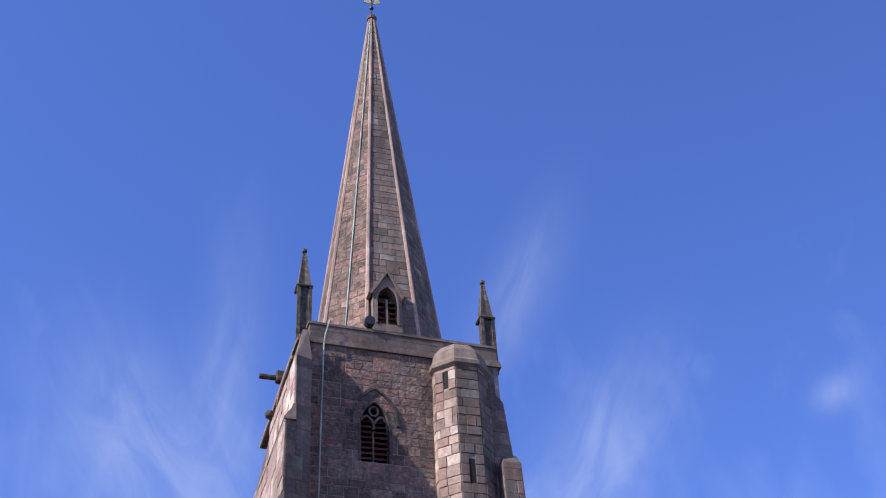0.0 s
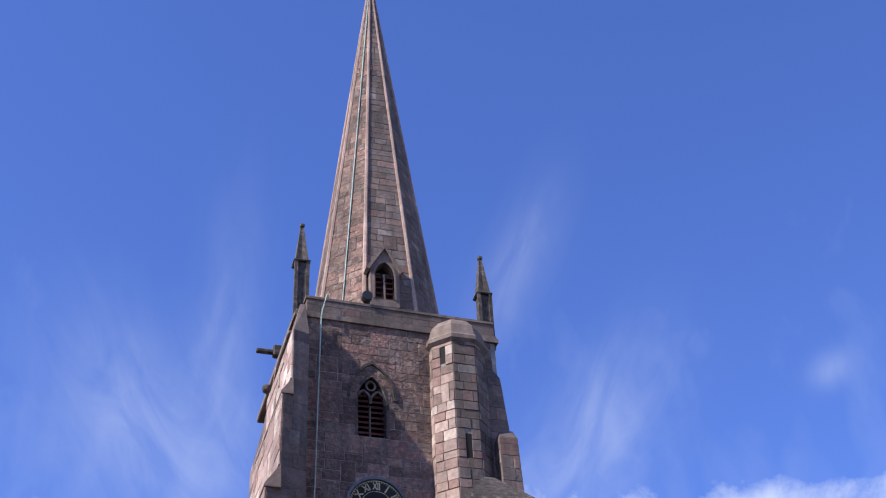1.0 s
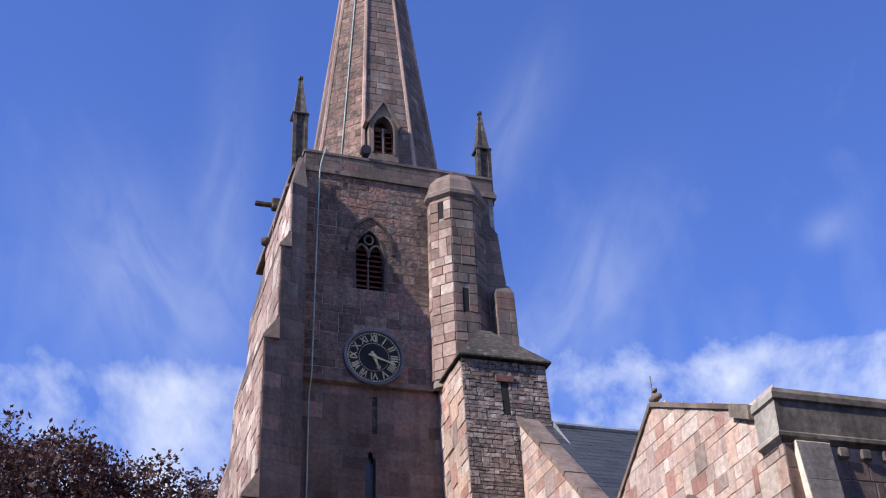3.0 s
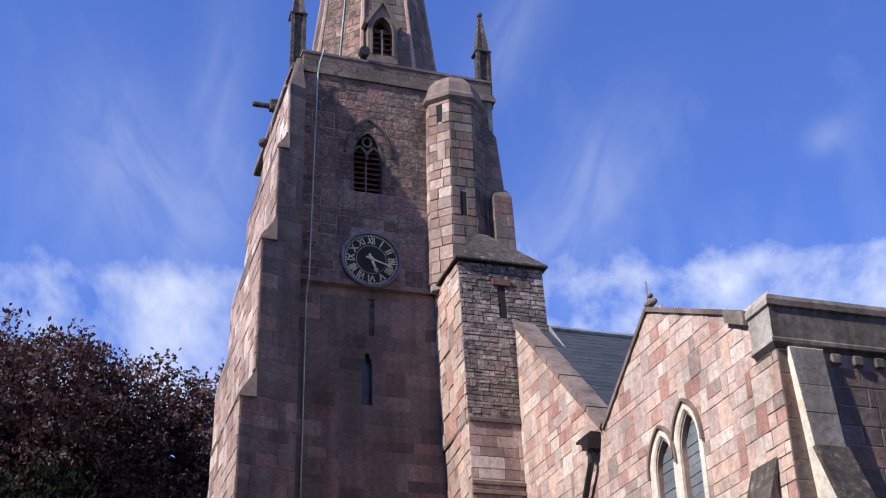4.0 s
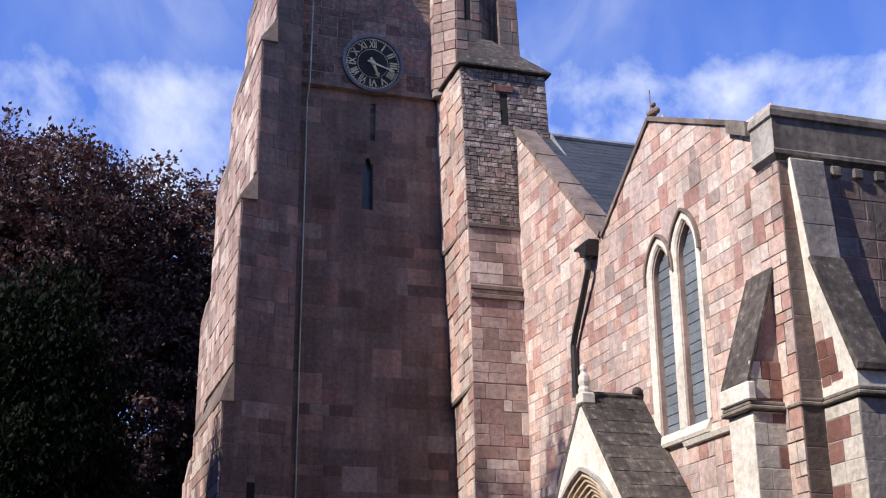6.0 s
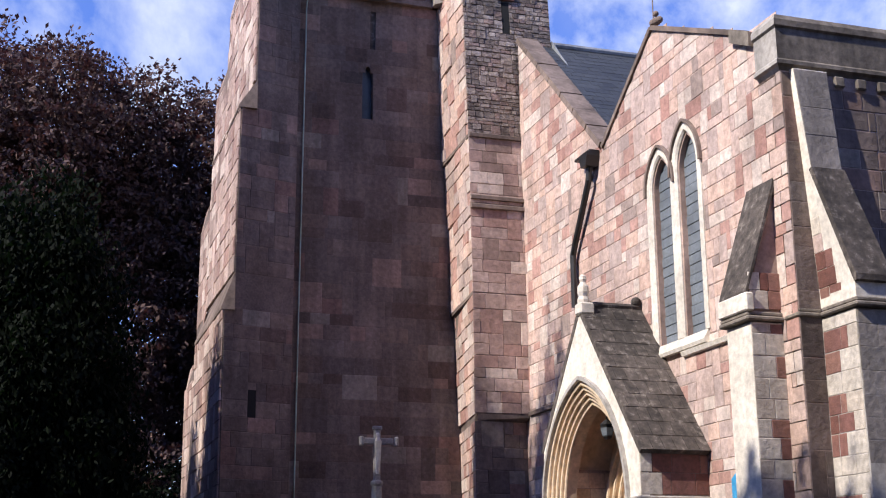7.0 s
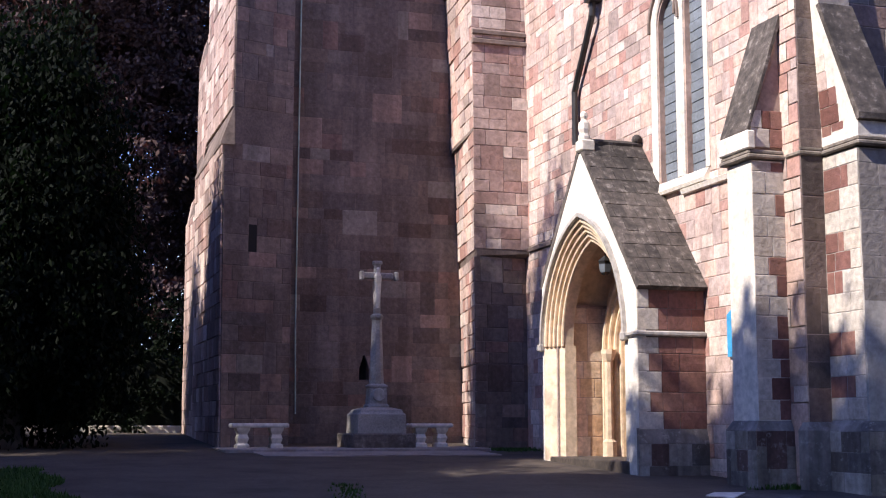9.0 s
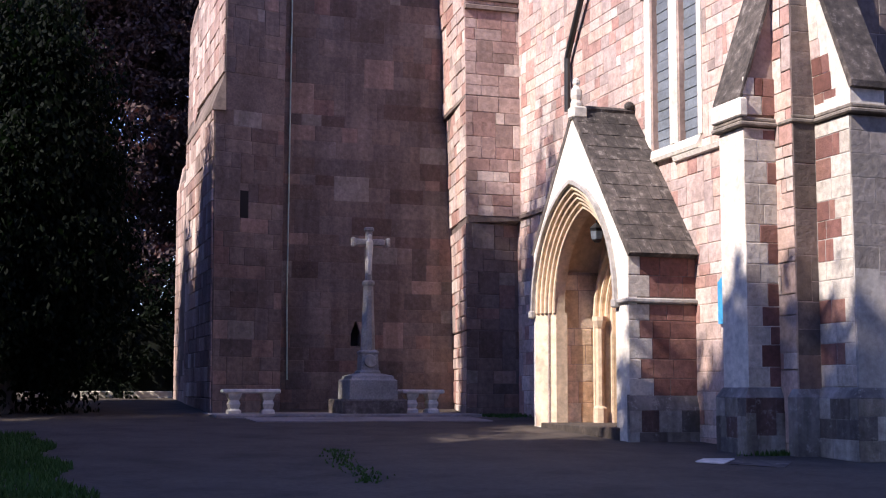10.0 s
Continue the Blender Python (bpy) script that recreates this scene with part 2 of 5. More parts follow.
# near-black colour that stands for the unlit depth of openings
DARK = plain("interior_shade", (0.012, 0.011, 0.011), 0.95)
BLACKPAINT = stone("black_clock_paint", [(0.012, 0.013, 0.014), (0.022, 0.022, 0.022)], rough=0.85, grain=12, bump=0.05)
GILT = stone("gilded_metal", [(0.50, 0.42, 0.24), (0.62, 0.54, 0.34)], rough=0.45, grain=20, bump=0.05)
GLASS = stone("leaded_glass", [(0.10, 0.115, 0.13), (0.16, 0.18, 0.20), (0.125, 0.145, 0.16)], "island", rough=0.4, grain=20, bump=0.1)
ASPHALT = stone("asphalt", [(0.034, 0.026, 0.020), (0.060, 0.045, 0.034), (0.040, 0.031, 0.024)], grain=14, stain=0.5, bump=0.4, grit=0.3)
# dark glass with the blue of reflected sky put into its colour
SLIT_GLASS = stone("sky_tinted_glass", [(0.018, 0.026, 0.042), (0.035, 0.048, 0.07)], rough=0.35, grain=12, bump=0.1)
BLUE = stone("blue_sign_paint", [(0.05, 0.30, 0.55), (0.06, 0.34, 0.60)], rough=0.4, grain=12, bump=0.03)
WHITE = stone("white_paint", [(0.72, 0.72, 0.70), (0.80, 0.80, 0.78)], rough=0.5, grain=20, bump=0.03)


# ---- building tools ----
def hang(ob, parent):
    ob.parent = parent
    if parent.data is None:
        ob.matrix_parent_inverse = parent.matrix_basis.inverted()
    return ob


def part(name, bm, mat, parent=None, label=""):
    me = bpy.data.meshes.new(name)
    bmesh.ops.recalc_face_normals(bm, faces=bm.faces)
    bm.to_mesh(me)
    bm.free()
    me.materials.append(mat)
    ob = new(name, me)
    if parent:
        hang(ob, parent)
    return tagged(ob, label)


def mesh(name, verts, faces, mat, parent=None, label=""):
    me = bpy.data.meshes.new(name)
    me.from_pydata([tuple(v) for v in verts], [], faces)
    me.materials.append(mat)
    ob = new(name, me)
    if parent:
        hang(ob, parent)
    return tagged(ob, label)


def thing(name, at, label, category, group="", kind=""):
    ob = new(name)
    ob.matrix_basis = Matrix.Translation(at)
    ob.empty_display_size = 0.2
    return tagged(ob, label, category, group, kind)


def box(bm, lo, hi, bevel=0.0):
    m = Matrix.Translation([(a + b) / 2 for a, b in zip(lo, hi)]) @ Matrix.Diagonal((*[b - a for a, b in zip(lo, hi)], 1))
    made = bmesh.ops.create_cube(bm, size=1, matrix=m)["verts"]
    if bevel:
        edges = list({e for v in made for e in v.link_edges})
        bmesh.ops.bevel(bm, geom=edges, offset=bevel, segments=1, affect="EDGES")
    return bm


def loft(bm, rings, cap=True):
    """Joins rings of points, each with the same count, into a closed body."""
    rows = [[bm.verts.new(p) for p in r] for r in rings]
    k = len(rows[0])
    for a, b in zip(rows, rows[1:]):
        for i in range(k):
            bm.faces.new((a[i], a[(i + 1) % k], b[(i + 1) % k], b[i]))
    if cap:
        bm.faces.new(rows[0][::-1]), bm.faces.new(rows[-1])
    return bm


def prism(bm, pts, way):
    """Extrudes a flat outline along way."""
    way = Vector(way)
    return loft(bm, [[Vector(p) for p in pts], [Vector(p) + way for p in pts]])


def ring8(cx, cy, z, flat, turn=0.0, n=8):
    r = flat / 2 / math.cos(math.pi / n)
    return [(cx + r * math.sin(turn + math.pi / n + 2 * math.pi * i / n), cy - r * math.cos(turn + math.pi / n + 2 * math.pi * i / n), z) for i in range(n)]


def tube(bm, pts, r, n=8):
    pts = [Vector(p) for p in pts]
    rings = []
    for i, p in enumerate(pts):
        d = (pts[min(i + 1, len(pts) - 1)] - pts[max(i - 1, 0)]).normalized()
        a = d.orthogonal().normalized()
        if rings:
            a = (last - d * last.dot(d)).normalized()
        last, b = a, d.cross(a)
        rr = r[i] if isinstance(r, (list, tuple)) else r
        rings.append([p + (a * math.cos(2 * math.pi * k / n) + b * math.sin(2 * math.pi * k / n)) * rr for k in range(n)])
    return loft(bm, rings)


class Plane:
    """A wall's face: o is its origin, u runs along it, v up it, n out of it."""

    def __init__(self, o, u, v=(0, 0, 1)):
        self.o, self.u, self.v = Vector(o), Vector(u).normalized(), Vector(v).normalized()
        self.n = self.u.cross(self.v).normalized()

    def at(self, u, v, n=0.0):
        return self.o + self.u * u + self.v * v + self.n * n


def front(y):
    """A face towards the camera's side; u is x, v is z."""
    return Plane((0, y, 0), (1, 0, 0))


def side(x):
    """A face towards the sun; u is -y, v is z."""
    return Plane((x, 0, 0), (0, -1, 0))


def arch(cx, half, sill, spring, apex, n=8):
    """The outline of a pointed opening, from its left foot over the top to its right foot."""
    rise = apex - spring
    r = (half * half + rise * rise) / (2 * half)
    right = []
    top = math.asin(min(1.0, rise / r)) if r >= rise else math.pi / 2
    if r < half:
        top = math.pi - top
    for i in range(n + 1):
        a = top * i / n
        right.append((cx + half - r + r * math.cos(a), spring + r * math.sin(a)))
    left = [(2 * cx - u, v) for u, v in right]
    out = [(cx - half, sill)] + left + right[-2::-1] + [(cx + half, sill)]
    return out


def shifted(path, w):
    """The open path moved sideways by w, to its left."""
    out = []
    for i, p in enumerate(path):
        a, b = Vector(path[max(i - 1, 0)]), Vector(path[min(i + 1, len(path) - 1)])
        d = (b - a).normalized()
        out.append((p[0] - d.y * w, p[1] + d.x * w))
    return out


def band(bm, pl, path, w0, w1, n0, n1):
    """A moulding along an open path in a wall's face, from w0 to w1 beside it and n0 to n1 out of it."""
    a, b = shifted(path, w0), shifted(path, w1)
    rings = [[pl.at(*p, n0), pl.at(*p, n1), pl.at(*q, n1), pl.at(*q, n0)] for p, q in zip(a, b)]
    return loft(bm, rings)


def slab(bm, pl, poly, thick, holes=(), n=0.0):
    """A wall with openings through it."""
    before = set(bm.faces)
    edges = []
    for loop in (poly, *holes):
        vs = [bm.verts.new(pl.at(u, v, n)) for u, v in loop]
        edges += [bm.edges.new((vs[i], vs[(i + 1) % len(vs)])) for i in range(len(vs))]
    bmesh.ops.triangle_fill(bm, use_beauty=True, use_dissolve=False, edges=edges)
    faces = [f for f in bm.faces if f not in before]
    out = bmesh.ops.extrude_face_region(bm, geom=faces)["geom"]
    for v in [g for g in out if isinstance(g, bmesh.types.BMVert)]:
        v.co -= pl.n * thick
    return bm


def spans(loops, v):
    us = []
    for loop in loops:
        for (u0, v0), (u1, v1) in zip(loop, loop[1:] + loop[:1]):
            if (v0 <= v) != (v1 <= v):
                us.append(u0 + (u1 - u0) * (v - v0) / (v1 - v0))
    us.sort()
    return list(zip(us[::2], us[1::2]))


def unit_block(rng):
    """A block of unit width and height with a slightly uneven, bevelled face."""
    def j():
        return rng.uniform(-0.012, 0.012)
    k = [(0, 0, -1), (1, 0, -1), (1, 1, -1), (0, 1, -1)]
    k += [(u + j() * 0.6, v + j(), 0.4) for u, v in ((0, 0), (1, 0), (1, 1), (0, 1))]
    k += [(u + j(), v + j(), 1) for u, v in ((0.018, 0.032), (0.982, 0.032), (0.982, 0.968), (0.018, 0.968))]
    me = bpy.data.meshes.new("block")
    me.from_pydata(k, [], [(a, (a + 1) % 4, (a + 1) % 4 + 4, a + 4) for a in range(4)] + [(a + 4, (a + 1) % 4 + 4, (a + 1) % 4 + 8, a + 8) for a in range(4)] + [(8, 9, 10, 11)])
    return me


BLOCKS = {}
LATER = []


def masonry(wall, pl, poly, kind, holes=(), course=(0.24, 0.36), length=(0.3, 0.75), proud=0.011, gap=0.006, singles=140, name="stone"):
    """Notes the facing stones of a wall, to be laid at the end."""
    LATER.append((wall, pl, list(poly), kind, [list(h) for h in holes], course, length, proud, gap, singles, name))


def lay(wall, pl, poly, kind, holes, course, length, proud, gap, singles, name):
    """Lays uneven courses, with here and there a tall stone through two of them."""
    rng = random.Random(len(poly) * 7919 + int(abs(poly[0][0]) * 1000) + int(abs(poly[0][1]) * 77))
    piece_mat, joined_mat = KINDS[kind]
    if kind not in BLOCKS:
        BLOCKS[kind] = [unit_block(rng) for _ in range(6)]
        for me in BLOCKS[kind]:
            me.materials.append(piece_mat)
    loops = [poly, *holes]
    v0, v1 = min(p[1] for p in poly), max(p[1] for p in poly)
    verts, faces, cells, rows = [], [], [], []
    v = v0
    while v < v1 - 0.04:
        h = rng.uniform(*course)
        if v + h > v1 - 0.12:
            h = v1 - v
        lo, hi = spans(loops, v + 0.004), spans(loops, v + h - 0.004)
        if len(lo) != len(hi) or any(abs(a[0] - b[0]) > 0.5 or abs(a[1] - b[1]) > 0.5 for a, b in zip(lo, hi)):
            lo = hi = spans(loops, v + h / 2)
        rows.append((v, h, lo, hi))
        v += h
    taken = []
    for k, (v, h, lo, hi) in enumerate(rows):
        here = []
        for (a0, b0), (a1, b1) in zip(lo, hi):
            start = (a0, a1)
            parts = []
            for u0, u1 in taken:
                if u0 >= max(start) - 1e-4 and u1 <= min(b0, b1) + 1e-4:
                    parts.append((start, (u0, u0)))
                    start = (u1, u1)
            parts.append((start, (b0, b1)))
            for left, right in parts:
                cuts = [left]
                u = max(left) + rng.uniform(0.4, 1.0) * rng.uniform(*length)
                while u < min(right) - 0.14:
                    cuts.append((u, u))
                    u += rng.uniform(*length)
                cuts.append(right)
                for (p0, p1), (q0, q1) in zip(cuts, cuts[1:]):
                    if q0 - p0 > 0.05 or q1 - p1 > 0.05:
                        here.append((p0, p1, q0, q1, v, v + h))
        taken = []
        for p0, p1, q0, q1, a, b in here:
            if k + 1 < len(rows) and p0 == p1 and q0 == q1 and rng.random() < 0.16:
                _, h2, lo2, hi2 = rows[k + 1]
                if any(max(c[0], d[0]) <= p0 and min(c[1], d[1]) >= q0 for c, d in zip(lo2, hi2)):
                    b += h2
                    taken.append((p0, q0))
            cells.append((p0, p1, q0, q1, a, b))
        taken.sort()
    for i, (p0, p1, q0, q1, a, b) in enumerate(cells):
        d = proud * rng.uniform(0.45, 1.25)
        g = gap * rng.uniform(0.6, 1.5)
        if i < singles and abs(p0 - p1) < 1e-5 and abs(q0 - q1) < 1e-5:
            ob = new(name, BLOCKS[kind][rng.randrange(6)])
            w, h = q0 - p0 - 2 * g, b - a - 2 * g
            o = pl.at(p0 + g, a + g)
            ob.parent = wall
            ob.matrix_basis = Matrix((
                (pl.u.x * w, pl.v.x * h, pl.n.x * d, o.x), (pl.u.y * w, pl.v.y * h, pl.n.y * d, o.y),
                (pl.u.z * w, pl.v.z * h, pl.n.z * d, o.z), (0, 0, 0, 1)))
            continue
        e = min(0.009, (b - a) * 0.04)
        k = len(verts)
        w = [rng.uniform(-0.7, 0.5) * gap for _ in range(8)]
        quad = [(p0 + g - w[0], a + g - w[1]), (q0 - g + w[2], a + g - w[3]), (q1 - g + w[4], b - g + w[5]), (p1 + g - w[6], b - g + w[7])]
        inner = [(u + e * su, v_ + e * sv) for (u, v_), (su, sv) in zip(quad, ((1, 1), (-1, 1), (-1, -1), (1, -1)))]
        verts += [pl.at(*c, -0.01) for c in quad] + [pl.at(*c, d * 0.4) for c in quad] + [pl.at(*c, d) for c in inner]
        for r in (0, 4):
            faces += [(k + r + s, k + r + (s + 1) % 4, k + r + 4 + (s + 1) % 4, k + r + 4 + s) for s in range(4)]
        faces.append((k + 8, k + 9, k + 10, k + 11))
    if faces:
        tagged(mesh(name + "_facing", verts, faces, joined_mat, wall), "coursed facing stones of the wall", kind="stuff")


def ground_z(x, y):
    return 0.08 + 0.035 * max(-20.0, min(y, 40.0))


# ---- ground ----
def build_ground():
    bm = bmesh.new()
    xs = [-3000, -400, -120, -60, -30, -15, -6, 0, 6, 12, 20, 40, 90, 300, 3000]
    ys = [-3000, -400, -100, -20, 0, 8, 16, 24, 32, 40, 60, 120, 400, 3000]
    g = [[bm.verts.new((x, y, ground_z(x, y))) for x in xs] for y in ys]
    for i in range(len(ys) - 1):
        for j in range(len(xs) - 1):
            bm.faces.new((g[i][j], g[i][j + 1], g[i + 1][j + 1], g[i + 1][j]))
    return tagged(part("ground", bm, ASPHALT), "worn dark asphalt churchyard path rising to the tower", "ground", kind="structure")


build_ground()

# ---- tower ----
TX0, TX1, TY, TYB = 5.75, 11.3, 30.0, 35.7
tower = thing("church_tower", (8.4, 32.8, 1.1), "red-brown sandstone church tower with stone spire and clock", "church tower")
LOWER = Plane((0, TY, 0.9), (1, 0, 0))
LOWER_H = 15.5
UPPER = Plane((0, TY - 0.27, 0), (1, 0.02, 0))  # the belfry stage stands a little forward


def low_v(z):
    return z - 0.9


BELFRY = arch(7.57, 0.41, 19.13, 20.3, 21.05)
PUTLOG = [(7.5, low_v(8.44)), (7.68, low_v(8.44)), (7.68, low_v(8.6)), (7.5, low_v(8.6))]
SLIT = arch(7.59, 0.14, low_v(13.1), low_v(14.25), low_v(14.52), 4)
CHASE = [(7.64, low_v(14.85)), (7.78, low_v(14.85)), (7.78, low_v(16.1)), (7.64, low_v(16.1))]
NICHE = arch(7.6, 0.12, low_v(2.6), low_v(2.98), low_v(3.18), 4)


def build_tower_walls():
    bm = bmesh.new()
    poly = [(TX0 - 0.6, -0.3), (10.6, -0.3), (10.6, LOWER_H), (TX0 - 0.6, LOWER_H)]
    slab(bm, LOWER, poly, 0.7, (SLIT, NICHE, CHASE, PUTLOG))
    low = part("lower_front_wall", bm, MORTAR, tower)
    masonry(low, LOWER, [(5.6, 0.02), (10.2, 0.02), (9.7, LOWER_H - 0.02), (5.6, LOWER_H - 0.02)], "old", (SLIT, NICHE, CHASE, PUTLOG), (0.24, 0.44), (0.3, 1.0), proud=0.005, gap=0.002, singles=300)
    bm = bmesh.new()
    face = UPPER
    poly = [(TX0, 16.4), (TX1, 16.4), (TX1, 22.75), (TX0, 22.75)]
    slab(bm, face, poly, 0.7, (BELFRY,))
    up = part("upper_front_wall", bm, POINTING, tower)
    masonry(up, face, [(TX0, 16.42), (9.6, 16.42), (9.6, 22.73), (TX0, 22.73)], "rough", (BELFRY,), (0.2, 0.32), (0.25, 0.7), proud=0.014, gap=0.008, singles=200)
    bm = bmesh.new()
    box(bm, (TX0, TY + 0.7, 0.5), (TX0 + 0.7, TYB, 22.75))
    box(bm, (TX1 - 0.7, TY + 0.7, 0.5), (TX1, TYB, 22.75))
    box(bm, (TX0 + 0.7, TYB - 0.7, 0.5), (TX1 - 0.7, TYB, 22.75))
    part("outer_walls", bm, OLD_PLAIN, tower)
    bm = bmesh.new()
    box(bm, (TX0 + 0.71, TY + 0.71, 21.9), (TX1 - 0.71, TYB - 0.71, 22.7))
    part("spire_floor", bm, LEAD, tower)
    # strings and parapet
    bm = bmesh.new()
    slab(bm, UPPER, [(TX0 - 0.4, 22.72), (TX1 + 0.1, 22.72), (TX1 + 0.1, 22.86), (TX0 - 0.4, 22.86)], 0.8, n=0.07)
    slab(bm, UPPER, [(TX0 - 0.34, 22.86), (TX1 + 0.06, 22.86), (TX1 + 0.06, 22.95), (TX0 - 0.34, 22.95)], 0.8, n=0.035)
    box(bm, (TX0 - 0.4, TY + 0.75, 22.72), (TX0 + 0.4, TYB + 0.2, 22.95), 0.03)
    part("upper_string_course", bm, OLD_PLAIN, tower)
    bm = bmesh.new()
    slab(bm, UPPER, [(5.5, 16.3), (9.7, 16.3), (9.7, 16.44), (5.5, 16.44)], 0.4, n=0.045)
    part("lower_string_course", bm, OLD_PLAIN, tower)
    bm = bmesh.new()
    slab(bm, UPPER, [(TX0 - 0.05, 22.95), (TX1, 22.95), (TX1, 23.38), (TX0 - 0.05, 23.38)], 0.4)
    box(bm, (TX0 - 0.05, TY + 0.35, 22.95), (TX0 + 0.3, TYB, 23.38))
    box(bm, (TX1 - 0.3, TY + 0.35, 22.95), (TX1, TYB, 23.38))
    par = part("parapet", bm, MORTAR, tower)
    masonry(par, UPPER, [(TX0 - 0.05, 22.96), (9.7, 22.96), (9.7, 23.38), (TX0 - 0.05, 23.38)], "old", (), (0.2, 0.23), (0.4, 0.9))
    bm = bmesh.new()
    slab(bm, UPPER, [(TX0 - 0.09, 23.38), (TX1, 23.38), (TX1, 23.46), (TX0 - 0.09, 23.46)], 0.5, n=0.03)
    box(bm, (TX0 - 0.09, TY + 0.4, 23.38), (TX0 + 0.34, TYB, 23.46), 0.02)
    part("coping", bm, OLD_PLAIN, tower)


build_tower_walls()


def body(parent, name, rings, mat, label=""):
    """A body of stacked rectangles (x0, y0, x1, y1, z)."""
    bm = bmesh.new()
    loft(bm, [[(a, b, z), (c, b, z), (c, d, z), (a, d, z)] for a, b, c, d, z in rings])
    return part(name, bm, mat, parent, label)


def faced(wall, rings, kind, left=True, face=True, **how):
    """Lays stones on the sunny side and the front of a body of stacked rectangles."""
    for (a, b, c, d, z), (a2, b2, c2, d2, z2) in zip(rings, rings[1:]):
        if z2 - z < 0.3:
            continue
        if left:
            up = Vector((a2 - a, 0, z2 - z))
            pl = Plane((a, 0, z), (0, -1, 0), up)
            masonry(wall, pl, [(-d, 0.01), (-b, 0.01), (-b2, up.length - 0.01), (-d2, up.length - 0.01)], kind, **how)
        if face:
            up = Vector((0, b2 - b, z2 - z))
            pl = Plane((0, b, z), (1, 0, 0), up)
            masonry(wall, pl, [(a, 0.01), (c, 0.01), (c2, up.length - 0.01), (a2, up.length - 0.01)], kind, **how)


def left_ring(x30, back, z):
    """The buttress at one height: its front stands proud of the tower and turns a little from the sun."""
    y = TY - 1.13 - 0.3 * (5.6 - x30 * 0.95)
    return [(x30 * y / TY, y, z), (5.6, TY - 1.13, z), (5.6, back, z), (x30 * y / TY, back, z)]


LEFT_B = [left_ring(*r) for r in ((4.27, 33.0, 0.7), (4.19, 33.0, 7.75), (4.41, 33.0, 8.55), (4.44, 33.0, 12.55), (4.78, 33.0, 13.2), (4.8, 33.0, 16.75), (5.14, 32.6, 17.35), (5.15, 32.6, 19.5), (5.39, 32.5, 19.95), (5.39, 32.5, 21.5))]
LEFT_B.append([(5.45, TY - 0.5, 22.9), (5.6, TY - 0.5, 22.9), (5.6, 32.4, 22.9), (5.5, 32.4, 22.9)])
bm = bmesh.new()
loft(bm, LEFT_B)
b1 = part("front_buttress", bm, MORTAR, tower)
for k, (r, q) in enumerate(zip(LEFT_B, LEFT_B[1:])):
    r, q = [Vector(p) for p in r], [Vector(p) for p in q]
    if k % 2 == 0:
        up = q[3] - r[3]
        pl = Plane(r[3], r[0] - r[3], up)
        pl.o += pl.n * 0.02
        # sunny side gets paler stones than the front, its sunlight as colour
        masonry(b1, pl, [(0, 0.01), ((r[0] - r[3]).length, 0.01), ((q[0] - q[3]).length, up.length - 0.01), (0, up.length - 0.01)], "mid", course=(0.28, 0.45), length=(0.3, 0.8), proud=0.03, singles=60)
        up = q[1] - r[1]
        pl = Plane(r[1], r[1] - r[0], up)
        loop = [(-1.06, 4.49), (-0.86, 4.49), (-0.86, 5.25), (-1.06, 5.25)]
        if k == 0:
            # black plate on the solid wall paints the slit's dark depth
            bm = bmesh.new()
            slab(bm, pl, loop, 0.03, n=0.002)
            part("shaded_slit", bm, DARK, tower)
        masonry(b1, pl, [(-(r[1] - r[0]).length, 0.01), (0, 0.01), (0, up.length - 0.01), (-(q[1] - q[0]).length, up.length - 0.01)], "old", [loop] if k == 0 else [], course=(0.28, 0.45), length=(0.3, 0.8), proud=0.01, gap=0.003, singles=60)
    elif k < 9:
        bm = bmesh.new()
        prism(bm, [r[0] + Vector((-0.06, -0.02, -0.07)), r[0] + Vector((-0.06, -0.02, 0)), q[0] + Vector((0.02, -0.02, 0.02)), Vector((q[0].x + 0.02, r[0].y - 0.02, r[0].z - 0.07))], (0, r[3].y - r[0].y, 0))
        part("weathering", bm, OLD_PLAIN, tower)


def front_x(z):
    for r, q in zip(LEFT_B, LEFT_B[1:]):
        if z <= q[0][2]:
            k = max(0.0, (z - r[0][2]) / (q[0][2] - r[0][2]))
            return r[0][0] + (q[0][0] - r[0][0]) * k
    return 5.6


SIL = ((3.75, 0.6), (3.75, 6.9), (3.95, 7.5), (3.95, 11.2), (4.2, 11.9), (4.2, 15.1), (4.47, 15.8), (4.5, 17.9), (4.8, 18.6), (4.82, 20.7), (5.12, 21.4), (5.15, 22.6))
REAR_B = []
for z in sorted({s[1] for s in SIL} | {r[0][2] for r in LEFT_B if 0.6 < r[0][2] < 22.6}):
    xs = float(np.interp(z, [s[1] for s in SIL], [s[0] for s in SIL]))
    REAR_B.append([(front_x(z) + 0.015, 32.3, z), (6.2, 32.3, z), (6.2, 35.4, z), (min(xs * 35.4 / 33.0, front_x(z) * 1.07), 35.4, z)])
REAR_B.append([(5.6, 32.3, 23.0), (6.2, 32.3, 23.0), (6.2, 35.4, 23.0), (5.7, 35.4, 23.0)])
bm = bmesh.new()
loft(bm, REAR_B)
b2 = part("rear_buttress", bm, MORTAR, tower)
for k, (r, q) in enumerate(zip(REAR_B, REAR_B[1:])):
    if q[0][2] - r[0][2] < 0.3:
        continue
    r, q = [Vector(p) for p in r], [Vector(p) for p in q]
    up = (q[3] + q[0] - r[3] - r[0]) / 2
    pl = Plane(r[3], r[0] - r[3], up)
    # paler stones again stand for the sun on this side
    masonry(b2, pl, [(0, 0.01), ((r[0] - r[3]).length, 0.01), ((q[0] - q[3]).length, up.length - 0.01), (0, up.length - 0.01)], "mid", course=(0.28, 0.45), singles=12)

